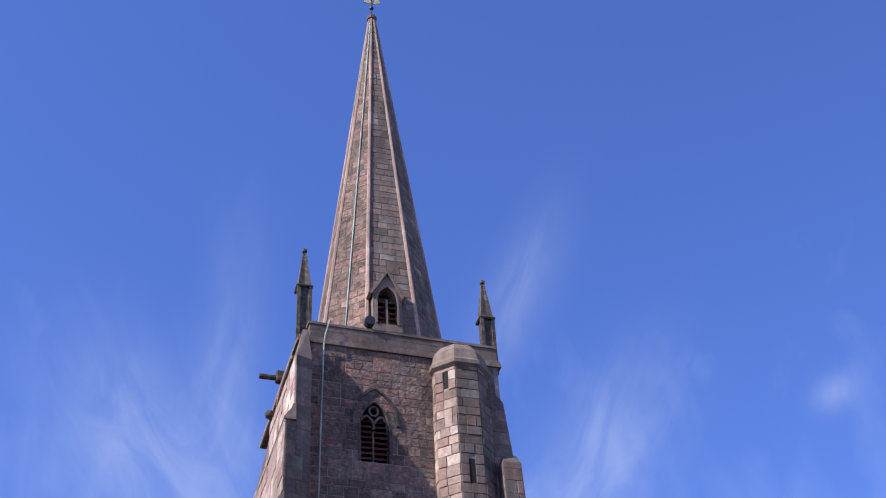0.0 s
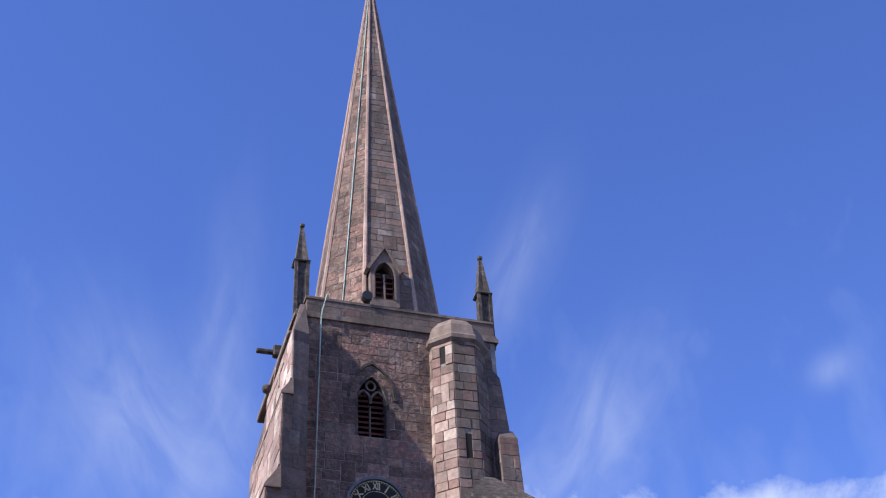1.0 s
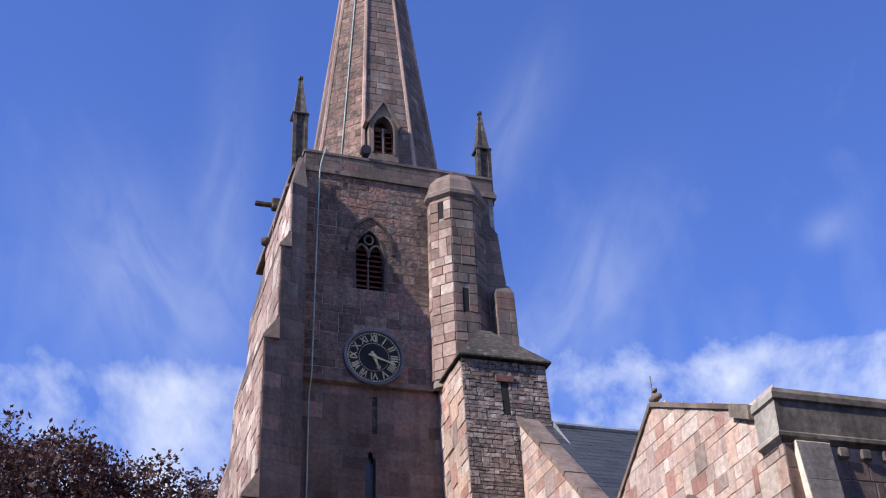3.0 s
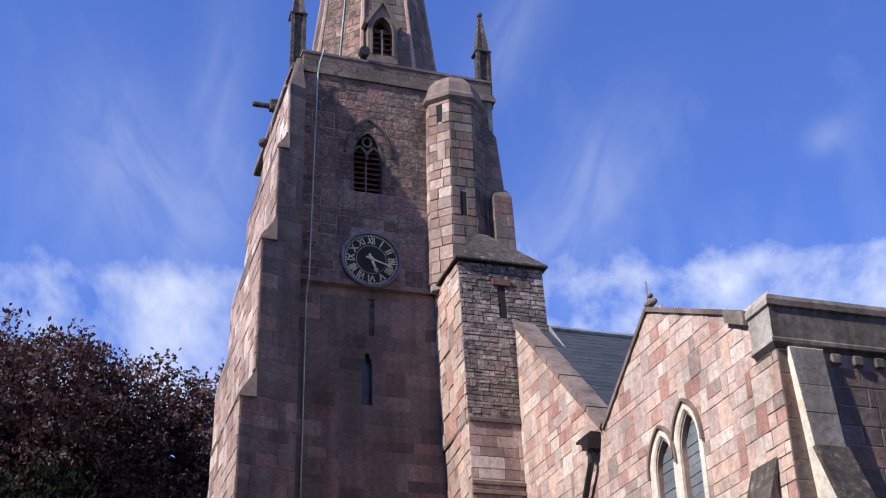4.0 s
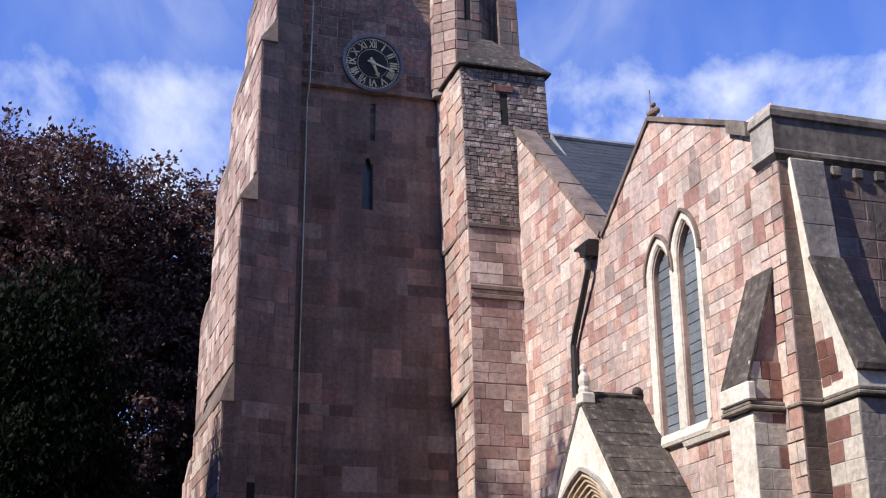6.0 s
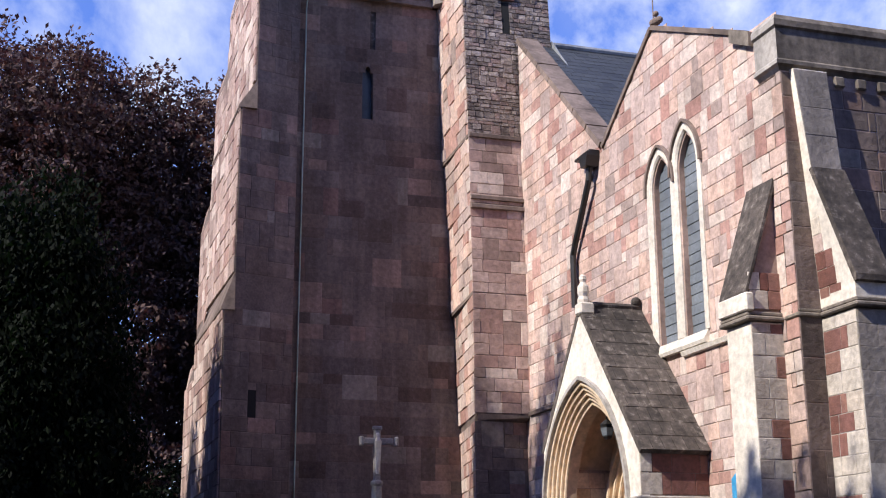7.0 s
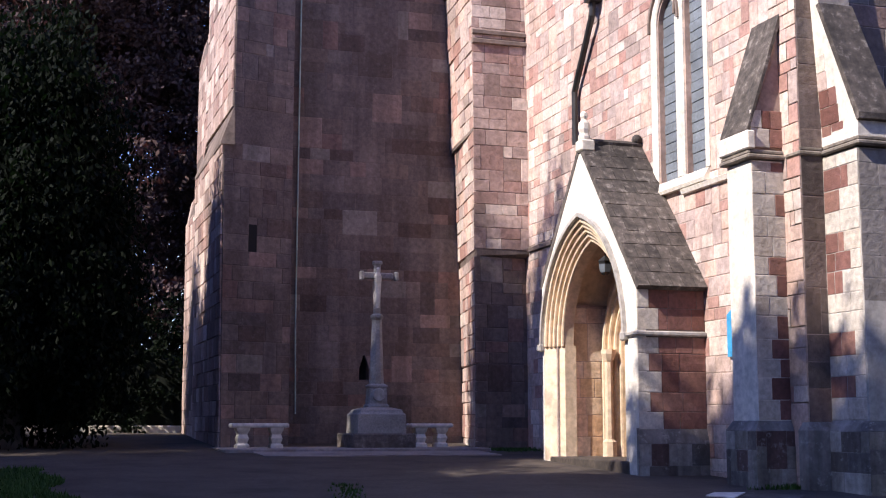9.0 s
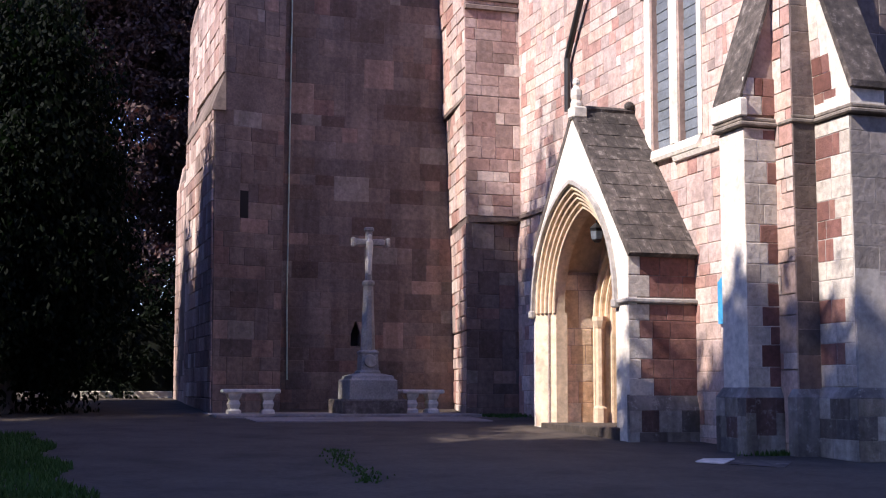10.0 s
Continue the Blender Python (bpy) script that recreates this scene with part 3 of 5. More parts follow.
# stair turret: square below, eight-sided above
# the lowest front stage is skewed from the sun to darken it
TUR = [(27.3, 0.35, 10.12, 0.7), (27.3, 0.35, 10.07, 2.9), (27.36, 0.35, 10.0, 5.3), (27.36, 0.0, 9.98, 5.45), (27.4, 0.0, 9.82, 8.2), (27.5, 0.0, 9.73, 10.35), (27.58, 0.0, 9.61, 12.05), (27.8, 0.0, 9.54, 14.3), (28.0, 0.0, 9.5, 16.4)]
bm = bmesh.new()
loft(bm, [[(9.5, y, z), (11.7, y + s, z), (11.7, 30.2, z), (xb, TY + 0.05, z)] for y, s, xb, z in TUR])
t1 = part("stair_turret", bm, MORTAR, tower)
for (y, s, xb, z), (y2, s2, xb2, z2) in zip(TUR, TUR[1:]):
    if z2 - z < 0.3:
        continue
    back, fore = Vector((xb, TY, z)), Vector((9.5, y, z))
    back2, fore2 = Vector((xb2, TY, z2)), Vector((9.5, y2, z2))
    up = (back2 + fore2 - back - fore) / 2
    pl = Plane(back, fore - back + fore2 - back2, up)
    pl.o += pl.n * 0.035
    # flank stones paler than the front's: the sun on it is put into colour
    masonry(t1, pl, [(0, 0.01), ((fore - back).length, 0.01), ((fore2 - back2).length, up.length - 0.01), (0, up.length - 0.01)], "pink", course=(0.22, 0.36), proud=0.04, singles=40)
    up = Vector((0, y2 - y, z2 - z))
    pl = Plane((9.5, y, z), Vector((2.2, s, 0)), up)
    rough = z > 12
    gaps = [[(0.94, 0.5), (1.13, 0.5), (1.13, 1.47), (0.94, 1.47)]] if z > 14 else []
    # darker stones below 5.2 m put the front's shade into the colour
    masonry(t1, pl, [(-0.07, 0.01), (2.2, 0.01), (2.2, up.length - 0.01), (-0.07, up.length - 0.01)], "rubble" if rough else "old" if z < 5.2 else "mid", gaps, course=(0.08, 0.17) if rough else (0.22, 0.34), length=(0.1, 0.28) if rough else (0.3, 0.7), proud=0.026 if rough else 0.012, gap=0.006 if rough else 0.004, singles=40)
for z, y in ((12.05, 27.58), (10.5, 27.5), (10.28, 27.48)):
    bm = bmesh.new()
    prism(bm, [(9.44, y - 0.07, z - 0.05), (9.44, y - 0.07, z + 0.03), (9.44, y + 0.06, z + 0.1), (9.44, y + 0.06, z - 0.07)], (1.36, 0, 0))
    part("string_course", bm, OLD_PLAIN, tower)
for z, y, xb in ((12.05, 27.58, 9.61), (8.2, 27.4, 9.82)):
    bm = bmesh.new()
    prism(bm, [(9.43, y, z - 0.05), (9.43, y, z + 0.03), (9.52, y, z + 0.09), (9.52, y, z - 0.06)], (xb - 9.5, TY - y, 0))
    part("string_course", bm, OLD_PLAIN, tower)
bm = bmesh.new()
steps = []
for k in range(9):
    f0, f1 = k / 9, (k + 0.94) / 9
    for f, drop in ((f0, 0.0), (f0, 0.045), (f1, 0.045)):
        x0, x1, y0, zz = 9.34 + f * 0.98, 11.82 - f * 1.22, 27.84 + f * 1.1, 16.42 + f * 1.3 + drop
        steps.append([(x0, y0, zz), (x1, y0, zz), (x1, 30.1, zz), (x0, 30.1, zz)])
loft(bm, steps)
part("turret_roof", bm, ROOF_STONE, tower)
# slit drawn as a black plate, its inner shade put into colour
bm = bmesh.new()
prism(bm, [(10.44, 27.838, 14.82), (10.63, 27.838, 14.82), (10.63, 27.928, 15.76), (10.44, 27.928, 15.76)], (0, 0.1, 0))
part("turret_slit", bm, DARK, tower)
bm = bmesh.new()
box(bm, (10.3, 27.87, 15.78), (10.78, 28.1, 15.96), 0.01)
part("slit_lintel", bm, KINDS["red"][1], tower, "red sandstone lintel")

OX, OY = 10.07, 30.0
bm = bmesh.new()
loft(bm, [ring8(OX, OY, 16.3, 1.62), ring8(OX, OY, 22.2, 1.56)])
t2 = part("upper_turret", bm, POINTING, tower)
# sunny faces paler, front faces darker: light and shade put into the stones
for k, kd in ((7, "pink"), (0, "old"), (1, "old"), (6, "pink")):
    r0, r1 = ring8(OX, OY, 16.5, 1.62), ring8(OX, OY, 22.15, 1.56)
    i, j = (k - 1) % 8, k
    p, q = Vector(r0[i]), Vector(r0[j])
    p2, q2 = Vector(r1[i]), Vector(r1[j])
    up = (p2 + q2) / 2 - (p + q) / 2
    pl = Plane((p + q) / 2, q - p, up)
    h = (q - p).length / 2
    slit = {0: [[(-0.09, 1.84), (0.08, 1.84), (0.08, 2.66), (-0.09, 2.66)]], 7: [[(-0.06, 4.95), (0.1, 4.95), (0.1, 5.5), (-0.06, 5.5)]]}.get(k, [])
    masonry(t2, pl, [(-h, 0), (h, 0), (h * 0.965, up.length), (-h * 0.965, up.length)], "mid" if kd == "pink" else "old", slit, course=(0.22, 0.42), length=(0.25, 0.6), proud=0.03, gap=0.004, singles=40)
    for loop in slit:
        # each slit's inner shade is a black plate on the solid turret
        bm = bmesh.new()
        slab(bm, pl, loop, 0.05, n=0.004)
        part("turret_slit", bm, DARK, tower)
bm = bmesh.new()
loft(bm, [ring8(OX, OY, z, w) for z, w in ((22.1, 1.6), (22.2, 1.78), (22.32, 1.78), (22.4, 1.66), (22.75, 1.5), (23.05, 1.05), (23.18, 0.5), (23.2, 0.15))])
part("turret_cap", bm, OLD_PLAIN, tower)
RB = [(10.7, 29.6, 11.65, 31.0, 16.0), (10.7, 29.62, 11.55, 31.0, 17.6), (10.72, 29.7, 11.45, 31.0, 19.6), (10.75, 29.75, 11.3, 31.0, 21.4), (10.8, 29.9, 11.15, 31.0, 21.75), (10.8, 29.95, 11.15, 31.0, 22.7)]
b3 = body(tower, "corner_buttress", RB, MORTAR)
faced(b3, RB, "old", left=False, course=(0.28, 0.42), singles=20)
RD = [(10.98, 29.2, 11.55, 29.9, 16.6), (10.95, 29.25, 11.48, 29.9, 19.2), (11.1, 29.5, 11.45, 29.9, 19.55)]
b4 = body(tower, "buttress_head", RD, MORTAR)
faced(b4, RD, "old", course=(0.28, 0.4), singles=10)

# spire
SX, SY, SZ0, SZ1 = 8.43, 32.85, 22.7, 40.35
S0, S1 = 4.18, 0.19
bm = bmesh.new()
loft(bm, [ring8(SX, SY, SZ0, S0), ring8(SX, SY, SZ1, S1)])
spire = part("spire", bm, MORTAR, tower, "tapering eight-sided stone spire")
r0, r1 = ring8(SX, SY, SZ0, S0), ring8(SX, SY, SZ1, S1)
bm = bmesh.new()
for i in range(8):
    p, q, p2, q2 = (Vector(v) for v in (r0[i - 1], r0[i], r1[i - 1], r1[i]))
    tube(bm, [q, q2], [0.075, 0.045], 6)
    if i in (0, 1, 6, 7):
        up = (p2 + q2) / 2 - (p + q) / 2
        pl = Plane((p + q) / 2, q - p, up)
        a, b = (q - p).length / 2, (q2 - p2).length / 2
        # stones differ between sunny and shaded faces, light put into colour
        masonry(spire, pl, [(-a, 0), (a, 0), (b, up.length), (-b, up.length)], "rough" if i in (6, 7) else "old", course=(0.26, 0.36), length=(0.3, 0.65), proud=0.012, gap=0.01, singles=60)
# pale rib colour stands for ribs catching the sun
part("spire_rib", bm, PINK_PLAIN, tower)
bm = bmesh.new()
loft(bm, [ring8(SX, SY, z, w) for z, w in ((40.25, 0.22), (40.3, 0.36), (40.45, 0.36), (40.5, 0.2), (40.55, 0.1))])
part("spire_cap", bm, OLD_PLAIN, tower)
bm = bmesh.new()
tube(bm, [(SX, SY, 40.5), (SX, SY, 41.9)], 0.025)
bmesh.ops.create_uvsphere(bm, u_segments=10, v_segments=8, radius=0.09, matrix=Matrix.Translation((SX, SY, 41.0)))
part("vane_rod", bm, IRON, tower)
bm = bmesh.new()
prism(bm, [(SX - 0.3, SY, 41.3), (SX + 0.1, SY, 41.28), (SX + 0.35, SY, 41.4), (SX + 0.28, SY, 41.62), (SX + 0.05, SY, 41.5), (SX - 0.25, SY, 41.66)], (0, 0.03, 0))
part("weathervane", bm, GILT, tower, "gilded weathervane")

# spire light: a gabled opening with louvres
LY = 30.72
lface = front(LY)
lop = arch(8.22, 0.3, 24.35, 25.25, 25.72)
bm = bmesh.new()
outer = [(7.78, 24.1), (8.68, 24.1), (8.68, 25.5), (8.22, 26.25), (7.78, 25.5)]
slab(bm, lface, outer, 0.7, (lop,))
part("spire_light", bm, OLD_PLAIN, tower)
bm = bmesh.new()
band(bm, lface, [(7.72, 25.36), (8.22, 26.22), (8.72, 25.36)], 0.0, 0.1, -0.6, 0.09)
band(bm, lface, lop, 0.0, 0.06, -0.1, 0.03)
box(bm, (8.19, LY + 0.04, 24.35), (8.25, LY + 0.12, 25.3))
part("spire_light_hood", bm, OLD_PLAIN, tower)
# black sheet in place of the shade inside the spire
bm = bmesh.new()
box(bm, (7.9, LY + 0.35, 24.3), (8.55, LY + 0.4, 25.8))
part("spire_shade_sheet", bm, DARK, tower)
for k in range(5):
    bm = bmesh.new()
    z = 24.45 + 0.2 * k
    prism(bm, [(7.92, LY + 0.1, z), (7.92, LY + 0.12, z - 0.03), (7.92, LY + 0.32, z + 0.14), (7.92, LY + 0.3, z + 0.17)], (0.6, 0, 0))
    part("louvre", bm, LOUVRE, tower)


def pinnacle(x, y, z, top):
    bm = bmesh.new()
    h = top - z
    cap = z + h * 0.56
    w = 0.17
    box(bm, (x - w, y - w, z), (x + w, y + w, cap), 0.02)
    for s in (-1, 1):
        prism(bm, [(x + s * w - 0.05, y - w - 0.05, z), (x + s * w + 0.05, y - w - 0.05, z), (x + s * w + 0.05, y - w + 0.05, z), (x + s * w - 0.05, y - w + 0.05, z)], (0, 0, cap - z))
    box(bm, (x - 0.25, y - 0.25, cap), (x + 0.25, y + 0.25, cap + 0.08), 0.03)
    loft(bm, [[(x + a * s, y + b * s, zz) for a, b in ((-1, -1), (0, -0.8), (1, -1), (0.8, 0), (1, 1), (0, 0.8), (-1, 1), (-0.8, 0))] for zz, s in ((cap + 0.08, 0.19), (top - 0.1, 0.045))])
    box(bm, (x - 0.07, y - 0.07, top - 0.12), (x + 0.07, y + 0.07, top), 0.02)
    return part("pinnacle", bm, DARK_STONE, tower, "slender lichened stone pinnacle")


pinnacle(5.58, 30.3, 22.9, 26.4)
pinnacle(11.16, 30.3, 22.6, 26.15)

# belfry window
face = UPPER
bm = bmesh.new()
band(bm, face, BELFRY, -0.02, 0.07, -0.14, 0.012)
part("belfry_frame", bm, DARK_STONE, tower)
bm = bmesh.new()
hood = [p for p in arch(7.57, 0.62, 20.3, 20.35, 21.42)]
band(bm, face, hood, 0.0, 0.07, 0.0, 0.06)
part("belfry_hood", bm, DARK_STONE, tower)
bm = bmesh.new()
box(bm, (7.55, TY + 0.06, 19.13), (7.59, TY + 0.18, 20.5), 0.01)
for s in (-1, 1):
    sub = arch(7.57 + s * 0.205, 0.205, 20.2, 20.3, 20.62, 5)
    band(bm, face, sub, -0.03, 0.03, -0.2, -0.08)
band(bm, face, [(7.57 + 0.13 * math.cos(a * 0.7), 20.78 + 0.15 * math.sin(a * 0.7)) for a in range(10)], -0.025, 0.025, -0.2, -0.08)
part("tracery", bm, OLD_PLAIN, tower)
# black sheet behind the louvres paints the unlit belfry
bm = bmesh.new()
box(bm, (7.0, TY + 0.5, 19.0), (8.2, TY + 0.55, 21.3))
part("belfry_shade_sheet", bm, DARK, tower)
for k in range(10):
    for s in (-1, 1):
        bm = bmesh.new()
        z = 19.22 + 0.165 * k
        x = 7.57 + s * 0.215 - 0.19
        prism(bm, [(x, TY + 0.08, z), (x, TY + 0.1, z - 0.05), (x, TY + 0.4, z + 0.1), (x, TY + 0.38, z + 0.15)], (0.38, 0, 0))
        part("louvre", bm, LOUVRE, tower, "red-brown wooden louvre")
# black sheet paints the niche's inner shade
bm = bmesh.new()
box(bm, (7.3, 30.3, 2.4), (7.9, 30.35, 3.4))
part("niche_shade_sheet", bm, DARK, tower)
bm = bmesh.new()
box(bm, (7.3, 30.2, 12.9), (7.85, 30.24, 14.65))
part("slit_pane", bm, SLIT_GLASS, tower, "dark leaded glass")
bm = bmesh.new()
box(bm, (7.5, 30.06, 14.7), (7.9, 30.2, 16.2))
part("chase_backing", bm, DARK_STONE, tower)

# clock
CY = 29.85
RIM_GREY = stone("blue_grey_rim", [(0.10, 0.11, 0.125), (0.15, 0.16, 0.175)], rough=0.6, grain=10)
clock = thing("tower_clock", (7.645, CY - 0.02, 17.07), "black clock dial with gilt Roman numerals on the tower", "clock")
CX, CZ, CR = 7.645, 17.07, 0.75


def disc(bm, y, r, n=48, thick=0.05):
    return loft(bm, [[(CX + rr * math.cos(2 * math.pi * k / n), yy, CZ + rr * math.sin(2 * math.pi * k / n)) for k in range(n)] for yy, rr in ((y + thick, r), (y, r))])


bm = bmesh.new()
disc(bm, CY - 0.07, CR, thick=0.09)
part("dial", bm, BLACKPAINT, clock)


def ringband(bm, r0, r1, y0, y1, n=64):
    rows = []
    for k in range(n):
        a = 2 * math.pi * k / n
        rows.append([(CX + r * math.cos(a), y, CZ + r * math.sin(a)) for r, y in ((r0, y0), (r1, y0), (r1, y1), (r0, y1))])
    vs = [[bm.verts.new(p) for p in r] for r in rows]
    for a, b in zip(vs, vs[1:] + vs[:1]):
        for i in range(4):
            bm.faces.new((a[i], a[(i + 1) % 4], b[(i + 1) % 4], b[i]))


bm = bmesh.new()
ringband(bm, CR - 0.01, CR + 0.06, CY - 0.12, CY + 0.02)
part("rim", bm, RIM_GREY, clock, "grey-blue moulded rim")
bm = bmesh.new()
ringband(bm, 0.70, 0.712, CY - 0.076, CY - 0.07)
ringband(bm, 0.40, 0.41, CY - 0.076, CY - 0.07)
part("gilt_ring", bm, GILT, clock)
for k in range(60):
    a = 2 * math.pi * k / 60
    bm = bmesh.new()
    s = 0.022 if k % 5 == 0 else 0.009
    o, d = Vector((CX + 0.682 * math.sin(a), CY - 0.078, CZ + 0.682 * math.cos(a))), Vector((math.cos(a), 0, -math.sin(a))) * s
    e = Vector((math.sin(a), 0, math.cos(a))) * 0.018
    prism(bm, [o - d - e, o + d - e, o + d + e, o - d + e], (0, 0.01, 0))
    part("minute_mark", bm, GILT, clock)
for k, word in enumerate(("XII", "I", "II", "III", "IIII", "V", "VI", "VII", "VIII", "IX", "X", "XI")):
    a = 2 * math.pi * k / 12
    cu = bpy.data.curves.new("numeral", "FONT")
    cu.body, cu.align_x, cu.align_y, cu.size, cu.extrude, cu.offset = word, "CENTER", "CENTER", 0.27, 0.006, 0.006
    tmp = bpy.data.objects.new("numeral_text", cu)
    me = bpy.data.meshes.new_from_object(tmp)
    bpy.data.objects.remove(tmp)
    width = max(v.co.x for v in me.vertices) - min(v.co.x for v in me.vertices)
    squeeze = min(1.0, 0.2 / width)
    me.transform(Matrix.Translation((CX, CY - 0.078, CZ)) @ Matrix.Rotation(a, 4, "Y") @ Matrix.Translation((0, 0, 0.537)) @ Matrix.Rotation(math.pi / 2, 4, "X") @ Matrix.Diagonal((squeeze, 1.0, 1, 1)))
    me.materials.append(GILT)
    hang(new("numeral", me), clock)
for name, deg, ln, w in (("hour_hand", 158, 0.40, 0.035), ("minute_hand", 108, 0.62, 0.022)):
    bm = bmesh.new()
    a = radians(deg)
    d, s = Vector((math.sin(a), 0, math.cos(a))), Vector((math.cos(a), 0, -math.sin(a)))
    o = Vector((CX, CY - 0.11 - (0.02 if name == "minute_hand" else 0), CZ))
    prism(bm, [o - d * 0.16 - s * w, o - d * 0.16 + s * w, o + s * w * 1.2, o + d * ln * 0.7 + s * w * 0.8, o + d * ln * 0.8 + s * w * 2, o + d * ln, o + d * ln * 0.8 - s * w * 2, o + d * ln * 0.7 - s * w * 0.8, o - s * w * 1.2], (0, 0.015, 0))
    part(name, bm, GILT, clock)
bm = bmesh.new()
bmesh.ops.create_cone(bm, cap_ends=True, segments=16, radius1=0.06, radius2=0.05, depth=0.12, matrix=Matrix.Translation((CX, CY - 0.1, CZ)) @ Matrix.Rotation(math.pi / 2, 4, "X"))
part("hub", bm, GILT, clock)

# lightning conductor
bm = bmesh.new()
tube(bm, [(6.1, 29.74, 22.7), (6.05, 29.75, 20), (5.99, 29.72, 16.5), (5.98, 29.74, 16.25), (5.97, 29.94, 15.9), (5.97, 29.96, 13.8), (5.95, 29.96, 8.6), (5.94, 29.96, 3.8), (5.97, 29.96, 1.8)], 0.018, 6)
tube(bm, [(6.1, 29.74, 22.7), (6.12, 29.66, 22.95), (6.25, 29.7, 23.5), (6.75, 30.9, 23.6)], 0.018, 6)
L0, L1 = Vector(ring8(SX, SY, SZ0, S0)[6]).lerp(Vector(ring8(SX, SY, SZ0, S0)[7]), 0.52), Vector((SX - 0.05, SY - 0.1, SZ1))
tube(bm, [L0.lerp(L1, k) + Vector((-0.03, -0.03, 0)) for k in (0.04, 0.3, 0.6, 0.98)], 0.018, 6)
tagged(part("lightning_conductor", bm, COPPER), "pale green copper lightning conductor down spire and tower", "cable")

# ---- aisle and chapel ----
WX = 10.75
aisle = thing("church_aisle", (13.0, 21.0, 0.8), "pink sandstone church aisle with gable and twin lancet windows", "church")
wface = side(WX)
LAN1 = arch(-20.58, 0.4, 5.85, 8.75, 9.38)
LAN2 = arch(-19.58, 0.4, 5.85, 8.85, 9.54)
DOOR = arch(-21.65, 1.02, 0.9, 3.0, 4.3)
WALL = [(-27.6, 0.5), (-16.45, 0.5), (-16.45, 10.35), (-17.3, 10.35), (-20.64, 11.9), (-23.0, 10.3), (-27.6, 14.55)]
bm = bmesh.new()
slab(bm, wface, WALL, 0.6, (LAN1, LAN2, DOOR))
wall = part("gable_wall", bm, MORTAR_PALE, aisle)
porch_shape = [(-23.45, 0.5), (-19.45, 0.5), (-19.45, 3.8), (-21.6, 6.5), (-23.45, 4.2)]
masonry(wall, wface, WALL, "pink", (arch(-20.58, 0.495, 5.75, 8.75, 9.5), arch(-19.58, 0.495, 5.75, 8.85, 9.66), porch_shape), (0.17, 0.34), (0.22, 0.6), gap=0.006, singles=300)
# black box stands for the unlit room behind the openings
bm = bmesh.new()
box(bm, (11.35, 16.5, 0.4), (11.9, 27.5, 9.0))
part("room_shade", bm, DARK, aisle)
# lancets
for c, spring, apex, lap in ((-20.58, 8.75, 9.38, 0.0), (-19.58, 8.85, 9.54, 0.005)):
    opening = arch(c, 0.4, 5.85, spring, apex, 10)
    bm = bmesh.new()
    profile = ((0.14, -0.05), (0.14, 0.03 + lap), (0.0, 0.03 + lap), (-0.035, 0.0), (-0.035, -0.06))
    paths = [(shifted(opening, w), n) for w, n in profile]
    loft(bm, [[wface.at(*pth[k], n) for pth, n in paths] for k in range(len(opening))])
    win = part("lancet_window", bm, CREAM_PLAIN, aisle, "pale dressed limestone lancet surround")
    bm = bmesh.new()
    band(bm, wface, opening, -0.075, -0.02, -0.17, -0.025)
    part("inner_order", bm, PINK_PLAIN, win)
    bm = bmesh.new()
    band(bm, wface, arch(c, 0.525, spring - 0.05, spring, apex + 0.14, 10), 0.0, 0.055, 0.01, 0.075 + lap)
    part("hood_mould", bm, OLD_PLAIN, win)
    for s in range(20):
        v0 = 5.87 + s * 0.18
        sp = spans([arch(c, 0.39, 5.85, spring, apex - 0.02, 10)], v0 + 0.09)
        if not sp:
            continue
        a, b = sp[0]
        vs = [wface.at(u, v, -0.13 + 0.006 * ((s * 7) % 3)) for u, v in ((a, v0), (b, v0), (b, v0 + 0.165), (a, v0 + 0.165))]
        vs += [p - wface.n * 0.02 for p in vs]
        mesh("pane", vs, [(0, 1, 2, 3), (4, 5, 6, 7), (0, 1, 5, 4), (1, 2, 6, 5), (2, 3, 7, 6), (3, 0, 4, 7)], GLASS, win)
    bm = bmesh.new()
    slab(bm, wface, arch(c, 0.395, 5.84, spring, apex + 0.01, 10), 0.03, n=-0.155)
    part("lead_backing", bm, IRON, win)
bm = bmesh.new()
prism(bm, [wface.at(-21.2, v, n) for v, n in ((5.62, 0.0), (5.62, 0.1), (5.68, 0.12), (5.85, 0.02), (5.85, -0.3), (5.62, -0.3))], (0, -2.1, 0))
prism(bm, [wface.at(-20.0, v, n) for v, n in ((5.5, 0.0), (5.52, 0.07), (5.6, 0.1), (5.64, 0.0))], (0, -1.7, 0))
part("window_sill", bm, CREAM_PLAIN, aisle)


def coping(pl, path, mat, parent, w=0.2, out=0.14, back=0.75):
    bm = bmesh.new()
    band(bm, pl, path, -0.03, w - 0.03, -back, out)
    return part("coping", bm, mat, parent)


for k in range(7):
    f0, f1 = k / 7 + 0.003, (k + 1) / 7 - 0.003
    coping(wface, [(-27.6 + 4.55 * f, 14.6 - 4.24 * f + 0.01 * (k % 2)) for f in (f0, f1)], OLD_PLAIN, aisle, 0.13, 0.07, 0.45)
coping(wface, [(-23.0, 10.33), (-20.64, 11.92)], OLD_PLAIN, aisle, 0.09, 0.05, 0.5)
coping(wface, [(-20.64, 11.92), (-17.35, 10.4)], OLD_PLAIN, aisle, 0.09, 0.05, 0.5)
bm = bmesh.new()
for k, (du, dv) in enumerate(((0, 0), (-0.12, 0.02), (0.14, -0.02), (0, 0.16))):
    bmesh.ops.create_icosphere(bm, subdivisions=2, radius=0.09 - 0.01 * k, matrix=Matrix.Translation(wface.at(-20.64 + du, 12.08 + dv, -0.1)))
